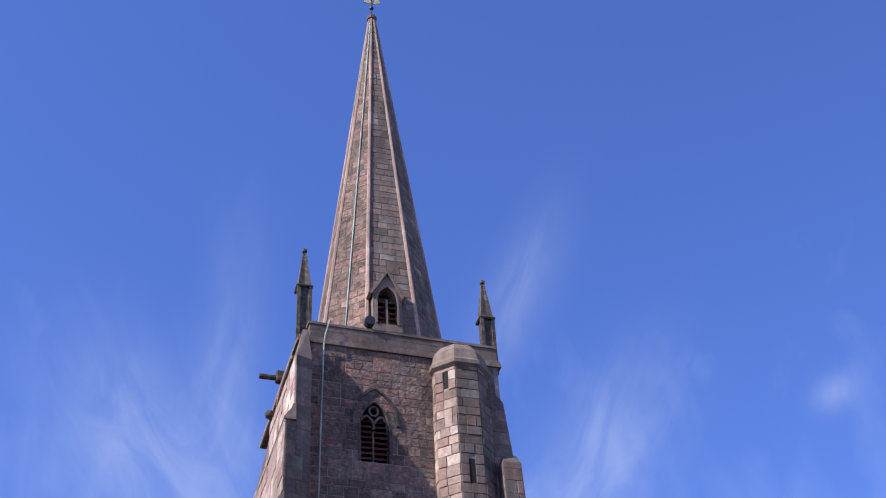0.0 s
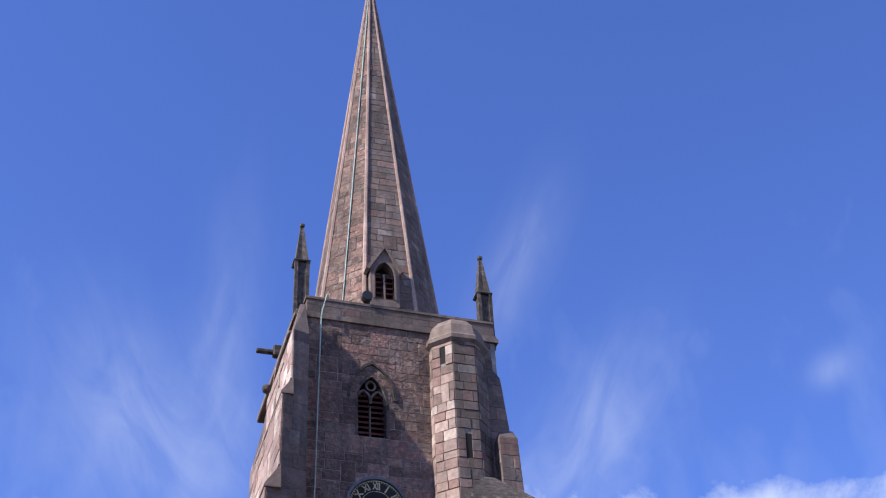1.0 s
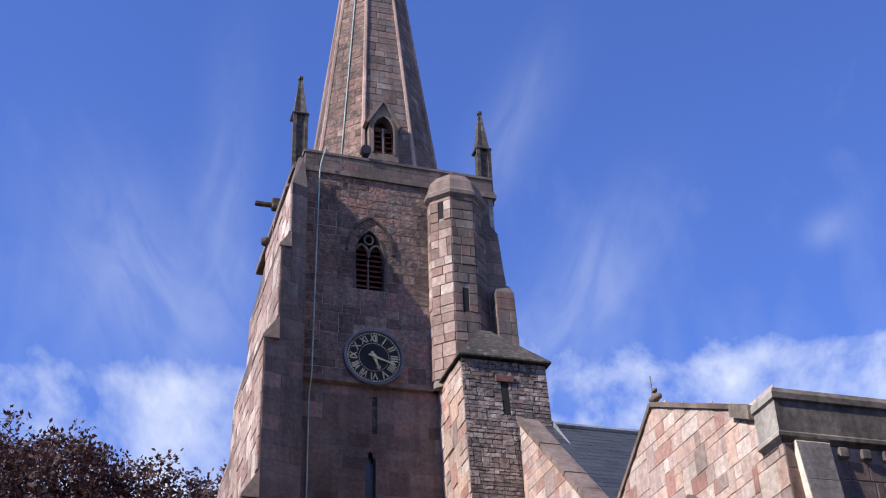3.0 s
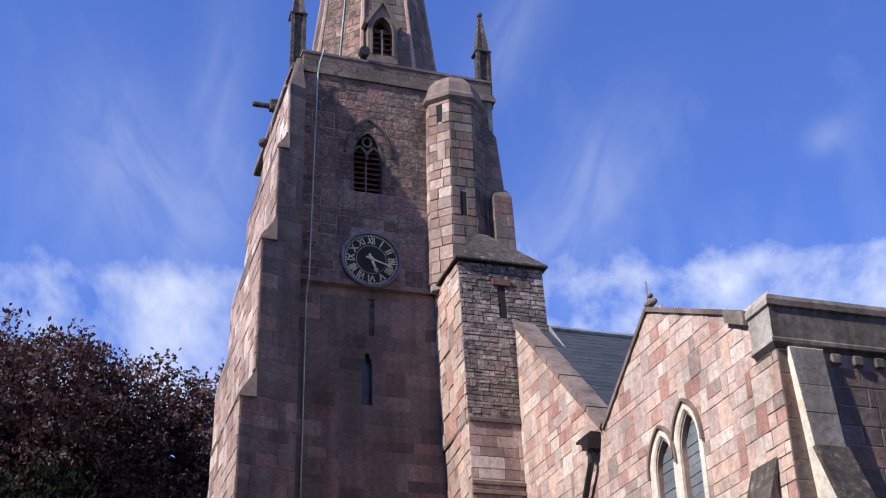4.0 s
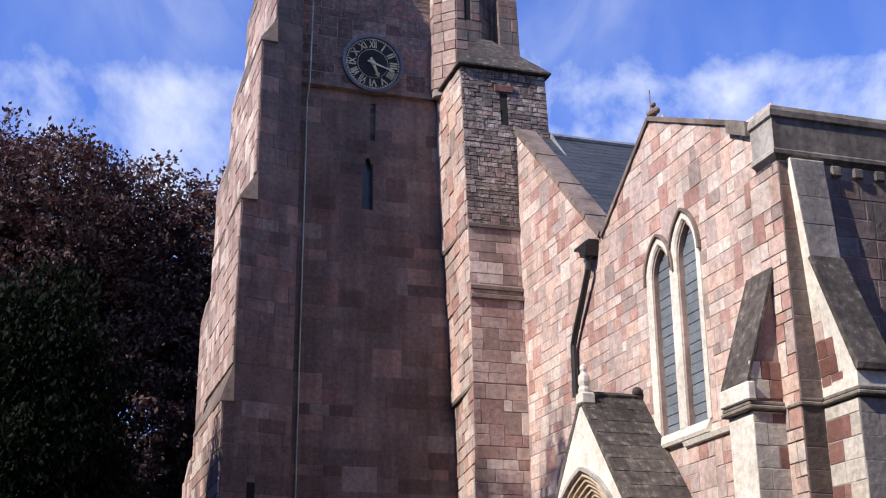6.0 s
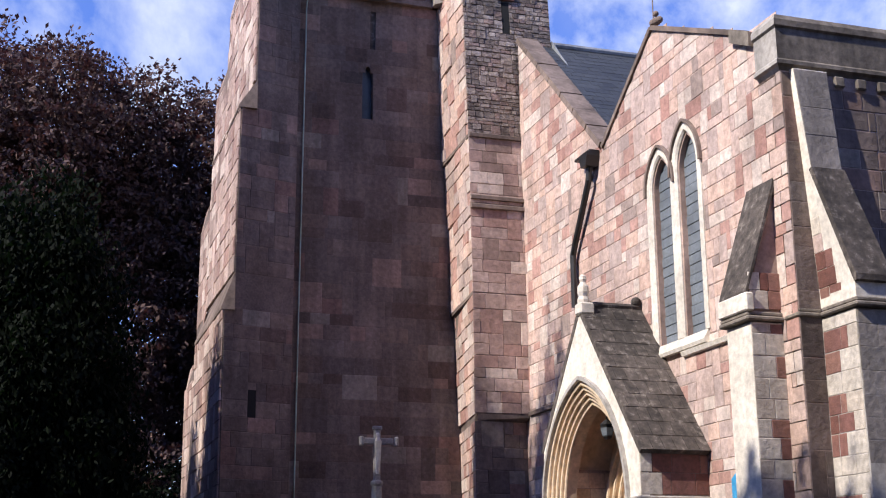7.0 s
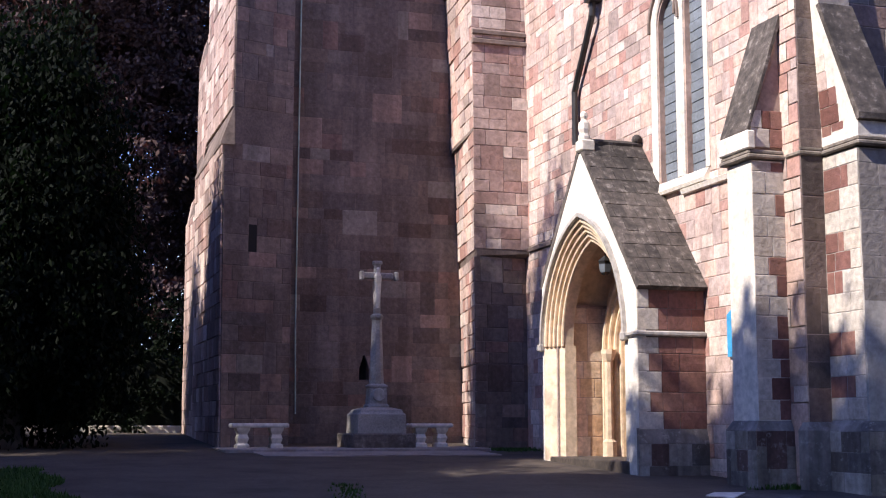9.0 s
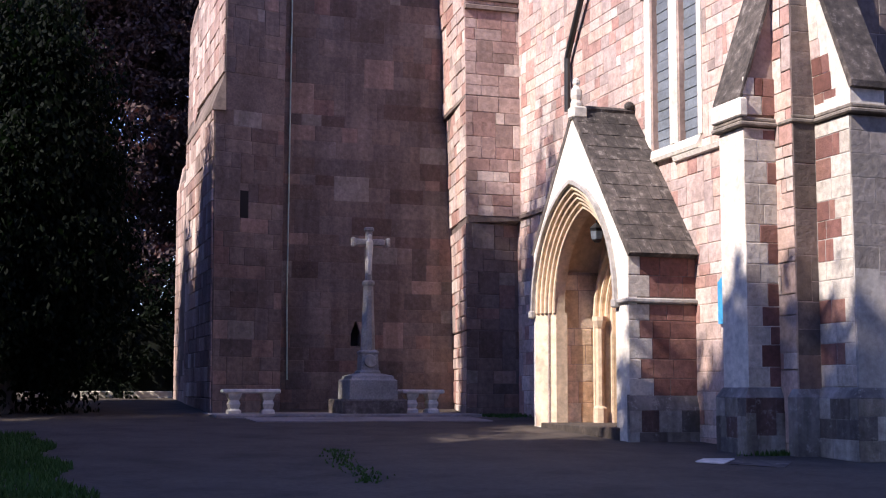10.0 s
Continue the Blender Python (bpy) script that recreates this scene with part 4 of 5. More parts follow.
tube(bm, [wface.at(-20.75, 12.0, -0.1), wface.at(-20.75, 12.6, -0.1)], 0.012)
part("gable_finial", bm, OLD_PLAIN, aisle)


def slates(name, o, u, v, w, h, rows, cols, mat, parent):
    """A roof slope of overlapping slates on a solid bed."""
    pl = Plane(o, u, v)
    bm = bmesh.new()
    slab(bm, pl, [(0, 0), (w, 0), (w, h), (0, h)], 0.1)
    roof = part(name, bm, mat, parent)
    rng = random.Random(5)
    verts, faces = [], []
    ch, cw = h / rows, w / cols
    for r in range(rows):
        for c in range(-1, cols):
            a = max(0.0, (c + 0.5 * (r % 2)) * cw + 0.004)
            b = min(w, (c + 1 + 0.5 * (r % 2)) * cw - 0.004)
            if b - a < 0.03:
                continue
            lift = rng.uniform(0.002, 0.005) if mat is SLATE else rng.uniform(0.003, 0.008)
            k = len(verts)
            v0, v1 = r * ch - 0.02, (r + 1) * ch + 0.03
            verts += [pl.at(a, v0, lift * 2 + 0.004), pl.at(b, v0, lift * 2 + 0.004), pl.at(b, v1, 0.006), pl.at(a, v1, 0.006), pl.at(a, v0, 0), pl.at(b, v0, 0)]
            faces += [(k, k + 1, k + 2, k + 3), (k + 4, k + 5, k + 1, k), (k + 4, k, k + 3), (k + 1, k + 5, k + 2)]
    tagged(mesh("slate", verts, faces, mat, roof), "overlapping roofing slates in rows", kind="stuff")
    return roof


# main slope behind the aisle's coping, and the chapel's two slopes
slates("nave_roof", (11.3, 23.0, 10.25), (1, 0, 0), (0, 4.9, 4.45), 14.0, 6.6, 26, 44, SLATE, aisle)
slates("chapel_roof_front", (11.3, 17.2, 10.2), (1, 0, 0), (0, 3.45, 1.6), 14.0, 3.8, 14, 44, SLATE, aisle)
slates("chapel_roof_back", (25.3, 23.0, 10.25), (-1, 0, 0), (0, -2.36, 1.6), 14.0, 2.85, 12, 44, SLATE, aisle)
bm = bmesh.new()
tube(bm, [(11.8, 27.88, 14.72), (25, 27.88, 14.72)], 0.09)
part("ridge", bm, LEAD, aisle)
bm = bmesh.new()
slab(bm, Plane((11.72, 27.6, 14.2), (0, -1, 0), (0, 0, 1)), [(-0.5, -0.4), (0.7, -0.4), (-0.25, 0.62), (-0.5, 0.62)], 0.03)
part("lead_flashing", bm, LEAD, aisle)

# corner, parapet and front wall
AF = front(16.45)
bm = bmesh.new()
slab(bm, AF, [(10.75, 0.4), (26, 0.4), (26, 9.44), (10.75, 9.44)], 0.6, n=-0.001)
fw = part("chapel_wall", bm, MORTAR_PALE, aisle)
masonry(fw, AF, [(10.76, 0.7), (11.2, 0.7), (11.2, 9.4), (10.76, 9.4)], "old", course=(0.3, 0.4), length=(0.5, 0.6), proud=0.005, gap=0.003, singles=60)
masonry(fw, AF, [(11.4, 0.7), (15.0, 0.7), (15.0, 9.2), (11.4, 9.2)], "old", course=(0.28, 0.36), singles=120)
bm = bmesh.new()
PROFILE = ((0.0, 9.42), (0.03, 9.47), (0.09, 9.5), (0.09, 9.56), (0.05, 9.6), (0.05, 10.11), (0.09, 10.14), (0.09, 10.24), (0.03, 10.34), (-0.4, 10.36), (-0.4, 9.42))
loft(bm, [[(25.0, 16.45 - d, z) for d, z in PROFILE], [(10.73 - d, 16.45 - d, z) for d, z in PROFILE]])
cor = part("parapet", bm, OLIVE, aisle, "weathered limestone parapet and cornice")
# same parapet in a paler stone: sunlight on the return put into colour
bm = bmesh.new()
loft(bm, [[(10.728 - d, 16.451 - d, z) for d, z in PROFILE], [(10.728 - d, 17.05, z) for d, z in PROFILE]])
part("parapet_return", bm, WORN_CREAM, aisle, "return of the parapet, coloured paler for its sunlit side")
bm = bmesh.new()
prism(bm, [wface.at(u, v, -0.4) for u, v in ((-17.15, 10.1), (-17.15, 10.36), (-17.75, 10.64), (-17.75, 10.4))], (-0.5, 0, 0))
part("kneeler", bm, OLIVE, aisle)
for k in range(9):
    bm = bmesh.new()
    box(bm, (11.66 + k * 0.4, 16.37, 9.22), (11.86 + k * 0.4, 16.44, 9.41), 0.03)
    part("corbel", bm, OLIVE, aisle)


def quoined(wall, pl, u0, u1, v0, v1, seed, cuts=((0.58, 0.72), (0.36, 0.46)), red=0.75, far=False):
    """Cream corner stones with red panels between, as long-and-short work. far: the corner is at u1."""
    rng = random.Random(seed)
    v, odd = v0, False
    while v < v1 - 0.1:
        h = min(rng.uniform(0.27, 0.36), v1 - v)
        cut = rng.uniform(*cuts[1] if odd else cuts[0])
        m = u1 - (u1 - u0) * cut if far else u0 + (u1 - u0) * cut
        pale, dark = ((m, u1), (u0, m)) if far else ((u0, m), (m, u1))
        masonry(wall, pl, [(pale[0], v), (pale[1], v), (pale[1], v + h), (pale[0], v + h)], "cream", course=(9, 9.1), length=(9, 9.1), proud=0.01, gap=0.004)
        masonry(wall, pl, [(dark[0], v), (dark[1], v), (dark[1], v + h), (dark[0], v + h)], "red" if rng.random() < red else "cream", course=(9, 9.1), length=(0.3, 0.55), proud=0.008, gap=0.005)
        v += h
        odd = not odd


# buttress towards the sun, with a steep stone cap
B1 = [(10.2, 16.9, 10.76, 17.6, 1.6), (10.2, 16.9, 10.76, 17.6, 5.5)]
pl1 = body(aisle, "buttress_plinth", [(10.1, 16.82, 10.76, 17.68, 0.5), (10.1, 16.82, 10.76, 17.68, 1.5), (10.19, 16.89, 10.76, 17.61, 1.64)], PLINTH)
w1 = body(aisle, "side_buttress", B1, CREAM_PLAIN)
quoined(w1, front(16.9), 10.2, 10.75, 1.65, 5.48, 3)
quoined(w1, front(16.9), 10.2, 10.75, 5.7, 6.3, 4)
bm = bmesh.new()
prism(bm, [(10.24, 16.93, 5.65), (10.24, 16.93, 6.0), (10.76, 16.93, 7.68), (10.76, 16.93, 5.65)], (0, 0.65, 0))
part("buttress_gable", bm, PINK_PLAIN, aisle)
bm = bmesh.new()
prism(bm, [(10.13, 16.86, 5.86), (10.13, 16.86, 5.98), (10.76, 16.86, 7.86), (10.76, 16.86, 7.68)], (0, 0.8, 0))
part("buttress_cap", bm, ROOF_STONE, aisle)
bm = bmesh.new()
box(bm, (10.1, 16.82, 5.66), (10.24, 17.68, 5.94), 0.02)
part("buttress_kneeler", bm, CREAM_PLAIN, aisle)
bm = bmesh.new()
for x0, y0, x1, y1 in ((10.08, 16.8, 10.76, 17.7), (10.68, 16.38, 11.14, 16.8), (11.04, 15.46, 11.84, 16.4)):
    box(bm, (x0 + 0.03, y0 + 0.03, 5.52), (x1, y1, 5.59), 0.02)
    box(bm, (x0 + 0.06, y0 + 0.06, 5.59), (x1, y1, 5.66), 0.02)
part("string_course", bm, OLIVE, aisle)
# front buttress
pl2 = body(aisle, "buttress_plinth", [(11.03, 15.45, 11.84, 16.45, 0.4), (11.03, 15.45, 11.84, 16.45, 1.5), (11.12, 15.54, 11.75, 16.45, 1.64)], PLINTH)
B2 = [(11.13, 15.55, 11.74, 16.45, 1.6), (11.13, 15.6, 11.74, 16.45, 5.5)]
for block, face_, a_, b_ in ((pl1, front(16.82), 10.1, 10.75), (pl1, side(10.1), -17.68, -16.82), (pl2, front(15.45), 11.03, 11.84), (pl2, side(11.03), -16.44, -15.45)):
    masonry(block, face_, [(a_, 0.62), (b_, 0.62), (b_, 1.49), (a_, 1.49)], "base", course=(0.27, 0.34), length=(0.28, 0.6), proud=0.005, gap=0.003)
w2 = body(aisle, "front_buttress", B2, WORN_CREAM)
quoined(w2, side(11.13), -16.44, -15.6, 1.65, 5.48, 11, ((0.42, 0.62), (0.24, 0.34)), 0.6, True)
# front laid in darkened cream, its shade put into the colour
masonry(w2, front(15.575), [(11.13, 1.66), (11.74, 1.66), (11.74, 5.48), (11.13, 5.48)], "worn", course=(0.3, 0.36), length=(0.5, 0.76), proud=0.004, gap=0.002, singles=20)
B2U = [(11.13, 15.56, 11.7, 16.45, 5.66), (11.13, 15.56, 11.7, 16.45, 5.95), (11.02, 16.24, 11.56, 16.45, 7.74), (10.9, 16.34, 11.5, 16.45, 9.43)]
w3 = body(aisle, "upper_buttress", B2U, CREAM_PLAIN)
# front facing darker than the cream sides: shade put into colour
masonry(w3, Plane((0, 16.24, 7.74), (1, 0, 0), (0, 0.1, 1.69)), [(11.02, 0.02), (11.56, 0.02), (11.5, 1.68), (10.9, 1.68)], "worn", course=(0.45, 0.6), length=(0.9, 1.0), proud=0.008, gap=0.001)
lean = Plane((11.13, 0, 5.95), (0, -1, 0), (-0.11, 0, 1.79))
lean.o += lean.n * 0.004
for k, kd in enumerate(("red", "red", "red", "pink", "cream", "pink")):
    v = -0.27 + k * 0.27
    u1 = -15.9 - max(0.0, v) * 0.39 - (0.09 if k % 2 else 0.0)
    masonry(w3, lean, [(-16.44, v), (u1, v), (u1, v + 0.27), (-16.44, v + 0.27)], kd, course=(9, 9.1), length=(0.3, 0.5), proud=0.006, gap=0.004)
bm = bmesh.new()
loft(bm, [[(11.115, 15.5, 5.9), (11.74, 15.5, 5.9), (11.74, 15.56, 5.88), (11.115, 15.56, 5.88)], [(11.115, 15.5, 5.99), (11.74, 15.5, 5.99), (11.74, 15.6, 5.97), (11.115, 15.6, 5.97)], [(11.012, 16.225, 7.8), (11.59, 16.225, 7.8), (11.59, 16.3, 7.78), (11.012, 16.3, 7.78)]])
part("buttress_cap", bm, DARK_STONE, aisle)
# plinth of the corner
bm = bmesh.new()
loft(bm, [[(10.66, 16.36, z), (26, 16.36, z), (26, 16.6, z), (10.66, 16.6, z)] for z in (0.4, 1.5)] + [[(10.74, 16.44, 1.62), (26, 16.44, 1.62), (26, 16.6, 1.62), (10.74, 16.6, 1.62)]])
part("plinth", bm, PLINTH, aisle)

# rainwater hopper and pipe
pipe = thing("downpipe", wface.at(-24.4, 7.4), "black cast-iron rainwater hopper and bent downpipe on the wall", "downpipe")
bm = bmesh.new()
tube(bm, [wface.at(-23.35, 10.15, 0.16), wface.at(-23.4, 9.75, 0.16), wface.at(-24.3, 8.6, 0.12), wface.at(-24.42, 8.4, 0.12), wface.at(-24.42, 7.3, 0.12)], 0.065, 10)
part("pipe", bm, IRON, pipe)
bm = bmesh.new()
loft(bm, [[wface.at(-23.35 + du, 10.0 + dv, 0.02 + dn) for du, dn in ((-s, 0), (s, 0), (s, 0.28), (-s, 0.28))] for dv, s in ((0.0, 0.12), (0.2, 0.2), (0.28, 0.2))])
box(bm, (10.5, 23.15, 10.27), (10.74, 23.9, 10.33), 0.01)
part("hopper", bm, IRON, pipe)

# ---- porch ----
porch = thing("church_porch", (10.0, 21.6, 0.85), "gabled stone church porch with moulded pointed arch", "porch")
PX, PY0, PY1 = 9.5, 19.4, 23.5
pface = side(PX)
ARCH = arch(-21.65, 1.42, 0.9, 3.05, 5.0, 12)
OUT = arch(-21.65, 1.78, 0.9, 3.05, 5.3, 12)
bm = bmesh.new()
PF = [(-23.5, 0.6), (-19.4, 0.6), (-19.4, 3.9), (-21.6, 6.62), (-23.5, 4.27)]
slab(bm, pface, PF, 0.16, (OUT,))
part("front_gable", bm, CREAM_PLAIN, porch, "pale limestone gable front")
for k in range(5):
    bm = bmesh.new()
    pth = arch(-21.65, 1.78 - 0.075 * k, 3.05, 3.06, 5.3 - 0.085 * k, 14)
    band(bm, pface, pth, -0.08, 0.012, -0.45, -0.055 * k)
    tube(bm, [pface.at(*p, -0.055 * k - 0.012) for p in shifted(pth, -0.06)], 0.03, 6)
    part("arch_order", bm, WARM_CREAM, porch)
for s in (-1, 1):
    bm = bmesh.new()
    u0, u1 = -21.65 + s * 1.79, -21.65 + s * 1.4
    loft(bm, [[pface.at(u0, z, 0.0), pface.at(u1, z, -0.27), pface.at(u1, z, -0.5), pface.at(u0 + s * 0.04, z, -0.5)] for z in (0.7, 3.06)])
    part("splayed_jamb", bm, WARM_CREAM, porch)
bm = bmesh.new()
band(bm, pface, arch(-21.65, 1.8, 3.0, 3.05, 5.32, 14), 0.0, 0.07, 0.0, 0.07)
for u in (-23.5, -19.8):
    box(bm, (PX - 0.1, -u - 0.08, 2.96), (PX, -u + 0.08, 3.1), 0.02)
part("hood_mould", bm, WORN_CREAM, porch)
sface = front(PY0)
bm = bmesh.new()
slab(bm, sface, [(PX + 0.16, 0.6), (WX, 0.6), (WX, 3.85), (PX + 0.16, 3.85)], 0.35)
psw = part("side_wall", bm, MORTAR, porch)
quoined(psw, sface, PX + 0.005, WX - 0.01, 1.5, 3.0, 21, ((0.3, 0.38), (0.16, 0.22)), 0.95)
quoined(psw, sface, PX + 0.005, WX - 0.01, 3.12, 3.82, 22, ((0.3, 0.38), (0.16, 0.22)), 0.95)
masonry(psw, front(PY0 - 0.07), [(PX - 0.035, 0.62), (WX - 0.01, 0.62), (WX - 0.01, 1.27), (PX - 0.035, 1.27)], "base", course=(0.28, 0.34), length=(0.3, 0.6), proud=0.005, gap=0.003)
bm = bmesh.new()
box(bm, (PX - 0.05, PY0 - 0.07, 3.02), (WX, PY0 + 0.02, 3.1), 0.02)
box(bm, (PX - 0.06, PY0 - 0.02, 3.02), (PX + 0.02, PY0 + 0.42, 3.1), 0.02)
part("string_course", bm, WORN_CREAM, porch)
bm = bmesh.new()
prism(bm, [(PX - 0.04, PY0 - 0.07, 0.6), (PX - 0.04, PY0 - 0.07, 1.28), (PX - 0.04, PY0 + 0.0, 1.52), (PX - 0.04, PY0 + 0.0, 0.6)], (1.28, 0, 0))
part("plinth", bm, PLINTH, porch)
bm = bmesh.new()
box(bm, (PX + 0.16, PY1 - 0.35, 0.6), (WX, PY1, 3.85))
nw = part("side_wall", bm, MORTAR_PALE, porch)
inner = Plane((0, PY1 - 0.352, 0), (1, 0, 0))
masonry(nw, inner, [(PX + 0.4, 0.95), (WX, 0.95), (WX, 3.8), (PX + 0.4, 3.8)], "ochre", course=(0.3, 0.42), length=(0.3, 0.6), proud=0.006)
slates("roof_slope", (PX - 0.02, PY0 - 0.12, 3.84), (1, 0, 0), (0, 2.32, 2.86), WX - PX + 0.01, 3.66, 11, 6, ROOF_STONE, porch)
slates("roof_slope", (WX - 0.01, 23.6, 4.24), (-1, 0, 0), (0, -2.32, 2.86), WX - PX, 3.14, 10, 6, ROOF_STONE, porch)
bm = bmesh.new()
tube(bm, [(PX - 0.02, 21.62, 6.7), (WX - 0.01, 21.62, 6.7)], 0.075, 6)
bmesh.ops.create_icosphere(bm, subdivisions=2, radius=0.1, matrix=Matrix.Translation((WX - 0.1, 21.62, 6.82)))
part("ridge_tile", bm, ROOF_STONE, porch)
# dark asphalt colour on the step stands for the shadow over it
bm = bmesh.new()
box(bm, (PX - 0.02, PY0 + 0.36, 0.6), (WX, PY1 - 0.36, 0.98), 0.02)
part("floor_step", bm, ASPHALT, porch)
bm = bmesh.new()
for k in range(5):
    pth = arch(-21.6, 1.48 - 0.11 * k, 0.98, 2.9, 4.6 - 0.11 * k, 12)
    band(bm, wface, pth, -0.12, 0.0, -0.3, 0.2 - 0.07 * k)
    tube(bm, [wface.at(*p, 0.2 - 0.07 * k) for p in shifted(pth, -0.08)], 0.035, 6)
for s in (-1, 1):
    c = wface.at(-21.62 + s * 1.12, 0, 0.22)
    loft(bm, [[(c.x + r * math.cos(a * 0.7854), c.y + r * math.sin(a * 0.7854), z) for a in range(8)] for z, r in ((0.98, 0.14), (1.25, 0.14), (1.3, 0.085), (2.75, 0.08), (2.78, 0.1), (2.9, 0.15), (2.98, 0.15))])
part("inner_doorway", bm, WARM_CREAM, porch)
bm = bmesh.new()
slab(bm, wface, arch(-21.65, 1.02, 0.98, 2.9, 4.3, 10), 0.06, n=-0.2)
part("door", bm, LOUVRE, porch)

# tan plaster, its colour also raised for reflected light
VAULT = stone("tan_plaster", [(0.60, 0.44, 0.30), (0.70, 0.54, 0.39)], grain=6, stain=0.15)
bm = bmesh.new()
band(bm, pface, arch(-21.65, 1.72, 3.0, 3.05, 5.2, 14), 0.0, 0.06, -1.24, -0.46)
part("vault", bm, VAULT, porch, "tan plastered porch vault")
bm = bmesh.new()
slab(bm, wface, arch(-21.65, 1.76, 0.98, 3.05, 5.22, 14), 0.02, (arch(-21.6, 1.36, 0.98, 2.9, 4.45, 12),), n=0.03)
part("inner_wall_lining", bm, VAULT, porch)
LX, LY_ = 9.98, 21.63
lantern = thing("porch_lantern", (LX, LY_, 4.3), "small dark hanging lantern in the porch", "lantern")
bm = bmesh.new()
tube(bm, [(LX, LY_, 4.6), (LX, LY_, 5.0)], 0.014, 6)
part("chain", bm, IRON, lantern)
bm = bmesh.new()
loft(bm, [ring8(LX, LY_, z, w, n=6) for z, w in ((4.26, 0.08), (4.3, 0.16), (4.48, 0.22), (4.52, 0.25), (4.62, 0.05))])
part("lantern_body", bm, IRON, lantern)
bm = bmesh.new()
loft(bm, [ring8(LX, LY_, z, w, n=6) for z, w in ((4.32, 0.185), (4.46, 0.225))])
part("lantern_pane", bm, GLASS, lantern)
bm = bmesh.new()
prism(bm, [wface.at(-27.3, v, n) for v, n in ((5.4, 0.0), (5.42, 0.07), (5.5, 0.07), (5.54, 0.0))], (0, -4.0, 0))
part("string_course", bm, OLD_PLAIN, aisle)

# small carved figure on the porch gable
bm = bmesh.new()
loft(bm, [ring8(PX + 0.06, 21.55, z, w) for z, w in ((6.7, 0.2), (6.78, 0.21), (6.84, 0.16), (6.92, 0.2), (7.03, 0.19), (7.08, 0.12), (7.11, 0.09), (7.16, 0.13), (7.22, 0.12), (7.26, 0.04))])
box(bm, (PX - 0.06, 21.42, 6.5), (PX + 0.22, 21.7, 6.72), 0.03)
tagged(part("gable_statue", bm, CREAM_PLAIN), "small weathered carved stone figure on the porch gable", "statue")

# notice
sign = thing("notice_board", (10.7, 18.3, 3.0), "bright blue painted notice board with pale lettering on wall", "sign")
bm = bmesh.new()
slab(bm, wface, [(-18.59, 2.65), (-17.82, 2.65), (-17.82, 3.32), (-18.2, 3.56), (-18.59, 3.32)], 0.04, n=0.06)
part("board", bm, BLUE, sign)
for k, w in enumerate((0.26, 0.4, 0.3, 0.42, 0.34)):
    bm = bmesh.new()
    v = 3.3 - k * 0.13
    slab(bm, wface, [(-18.2 - w / 2, v - 0.03), (-18.2 + w / 2, v - 0.03), (-18.2 + w / 2, v + 0.03), (-18.2 - w / 2, v + 0.03)], 0.004, n=0.068)
    part("lettering_bar", bm, WHITE, sign)

# ---- in front of the tower ----
PAVING = stone("pale_paving", [(0.20, 0.17, 0.155), (0.28, 0.24, 0.22)], grain=12, stain=0.3)
bm = bmesh.new()
prism(bm, [(4.4, y, z) for y, z in ((25.0, 0.6), (25.0, 0.975), (26.41, 1.025), (26.41, 0.6))], (4.8, 0, 0))
tagged(part("lower_paving", bm, PAVING), "strip of pale paving before the tower terrace", "paving")
bm = bmesh.new()
box(bm, (3.85, 26.4, 0.6), (9.48, 28.7, 1.08), 0.02)
tagged(part("stone_terrace", bm, PAVING), "low paved stone terrace at the tower's foot", "terrace")

for k, (corners, mat_) in enumerate(((((8.74, 15.87), (9.08, 16.25), (9.52, 16.18), (8.95, 15.5)), CREAM_PLAIN), (((9.0, 15.48), (9.56, 16.14), (10.05, 15.6), (9.46, 14.85)), DARK_STONE))):
    bm = bmesh.new()
    prism(bm, [(x, y, ground_z(x, y) - 0.05) for x, y in corners], (0, 0, 0.065))
    tagged(part("flagstone", bm, mat_), "worn flat flagstone set in the asphalt", "paving stone", "flagstones by the buttress")
# pale strips added to paint the sunlit line of far ground
for x0, x1 in ((-1.0, 2.5), (2.78, 4.05)):
    bm = bmesh.new()
    box(bm, (x0, 35.9, 1.2), (x1, 36.1, 1.52), 0.02)
    tagged(part("kerb", bm, CREAM_PLAIN), "low pale strip standing for sunlit ground before the hedge", "kerb", "kerbs before the hedge")

memorial = thing("memorial_cross", (7.27, 27.6, 1.04), "grey stone memorial cross on a stepped base", "memorial")
bm = bmesh.new()
box(bm, (6.56, 26.93, 1.04), (7.98, 28.27, 1.38), 0.03)
part("lower_step", bm, DARK_STONE, memorial)
bm = bmesh.new()
GREY = stone("grey_granite", [(0.24, 0.22, 0.20), (0.34, 0.315, 0.29)], grain=25, stain=0.2)
loft(bm, [[(7.27 - s, 27.6 - s, z), (7.27 + s, 27.6 - s, z), (7.27 + s, 27.6 + s, z), (7.27 - s, 27.6 + s, z)] for z, s in ((1.38, 0.53), (1.78, 0.52), (1.82, 0.47), (1.88, 0.45), (1.93, 0.26))])
part("plinth", bm, GREY, memorial)
bm = bmesh.new()
loft(bm, [ring8(7.27, 27.6, z, w) for z, w in ((1.9, 0.3), (2.32, 0.3), (2.4, 0.3), (3.82, 0.2), (3.87, 0.26), (3.92, 0.26), (3.96, 0.16))])
part("shaft", bm, GREY, memorial)
bm = bmesh.new()
box(bm, (7.2, 27.54, 3.94), (7.34, 27.66, 5.08), 0.02)
box(bm, (6.92, 27.534, 4.72), (7.62, 27.666, 4.86), 0.02)
for u in (6.92, 7.7):
    box(bm, (u - 0.04, 27.52, 4.69), (u + 0.04, 27.68, 4.89), 0.02)
box(bm, (7.17, 27.52, 5.03), (7.37, 27.68, 5.12), 0.02)
part("cross", bm, GREY, memorial)
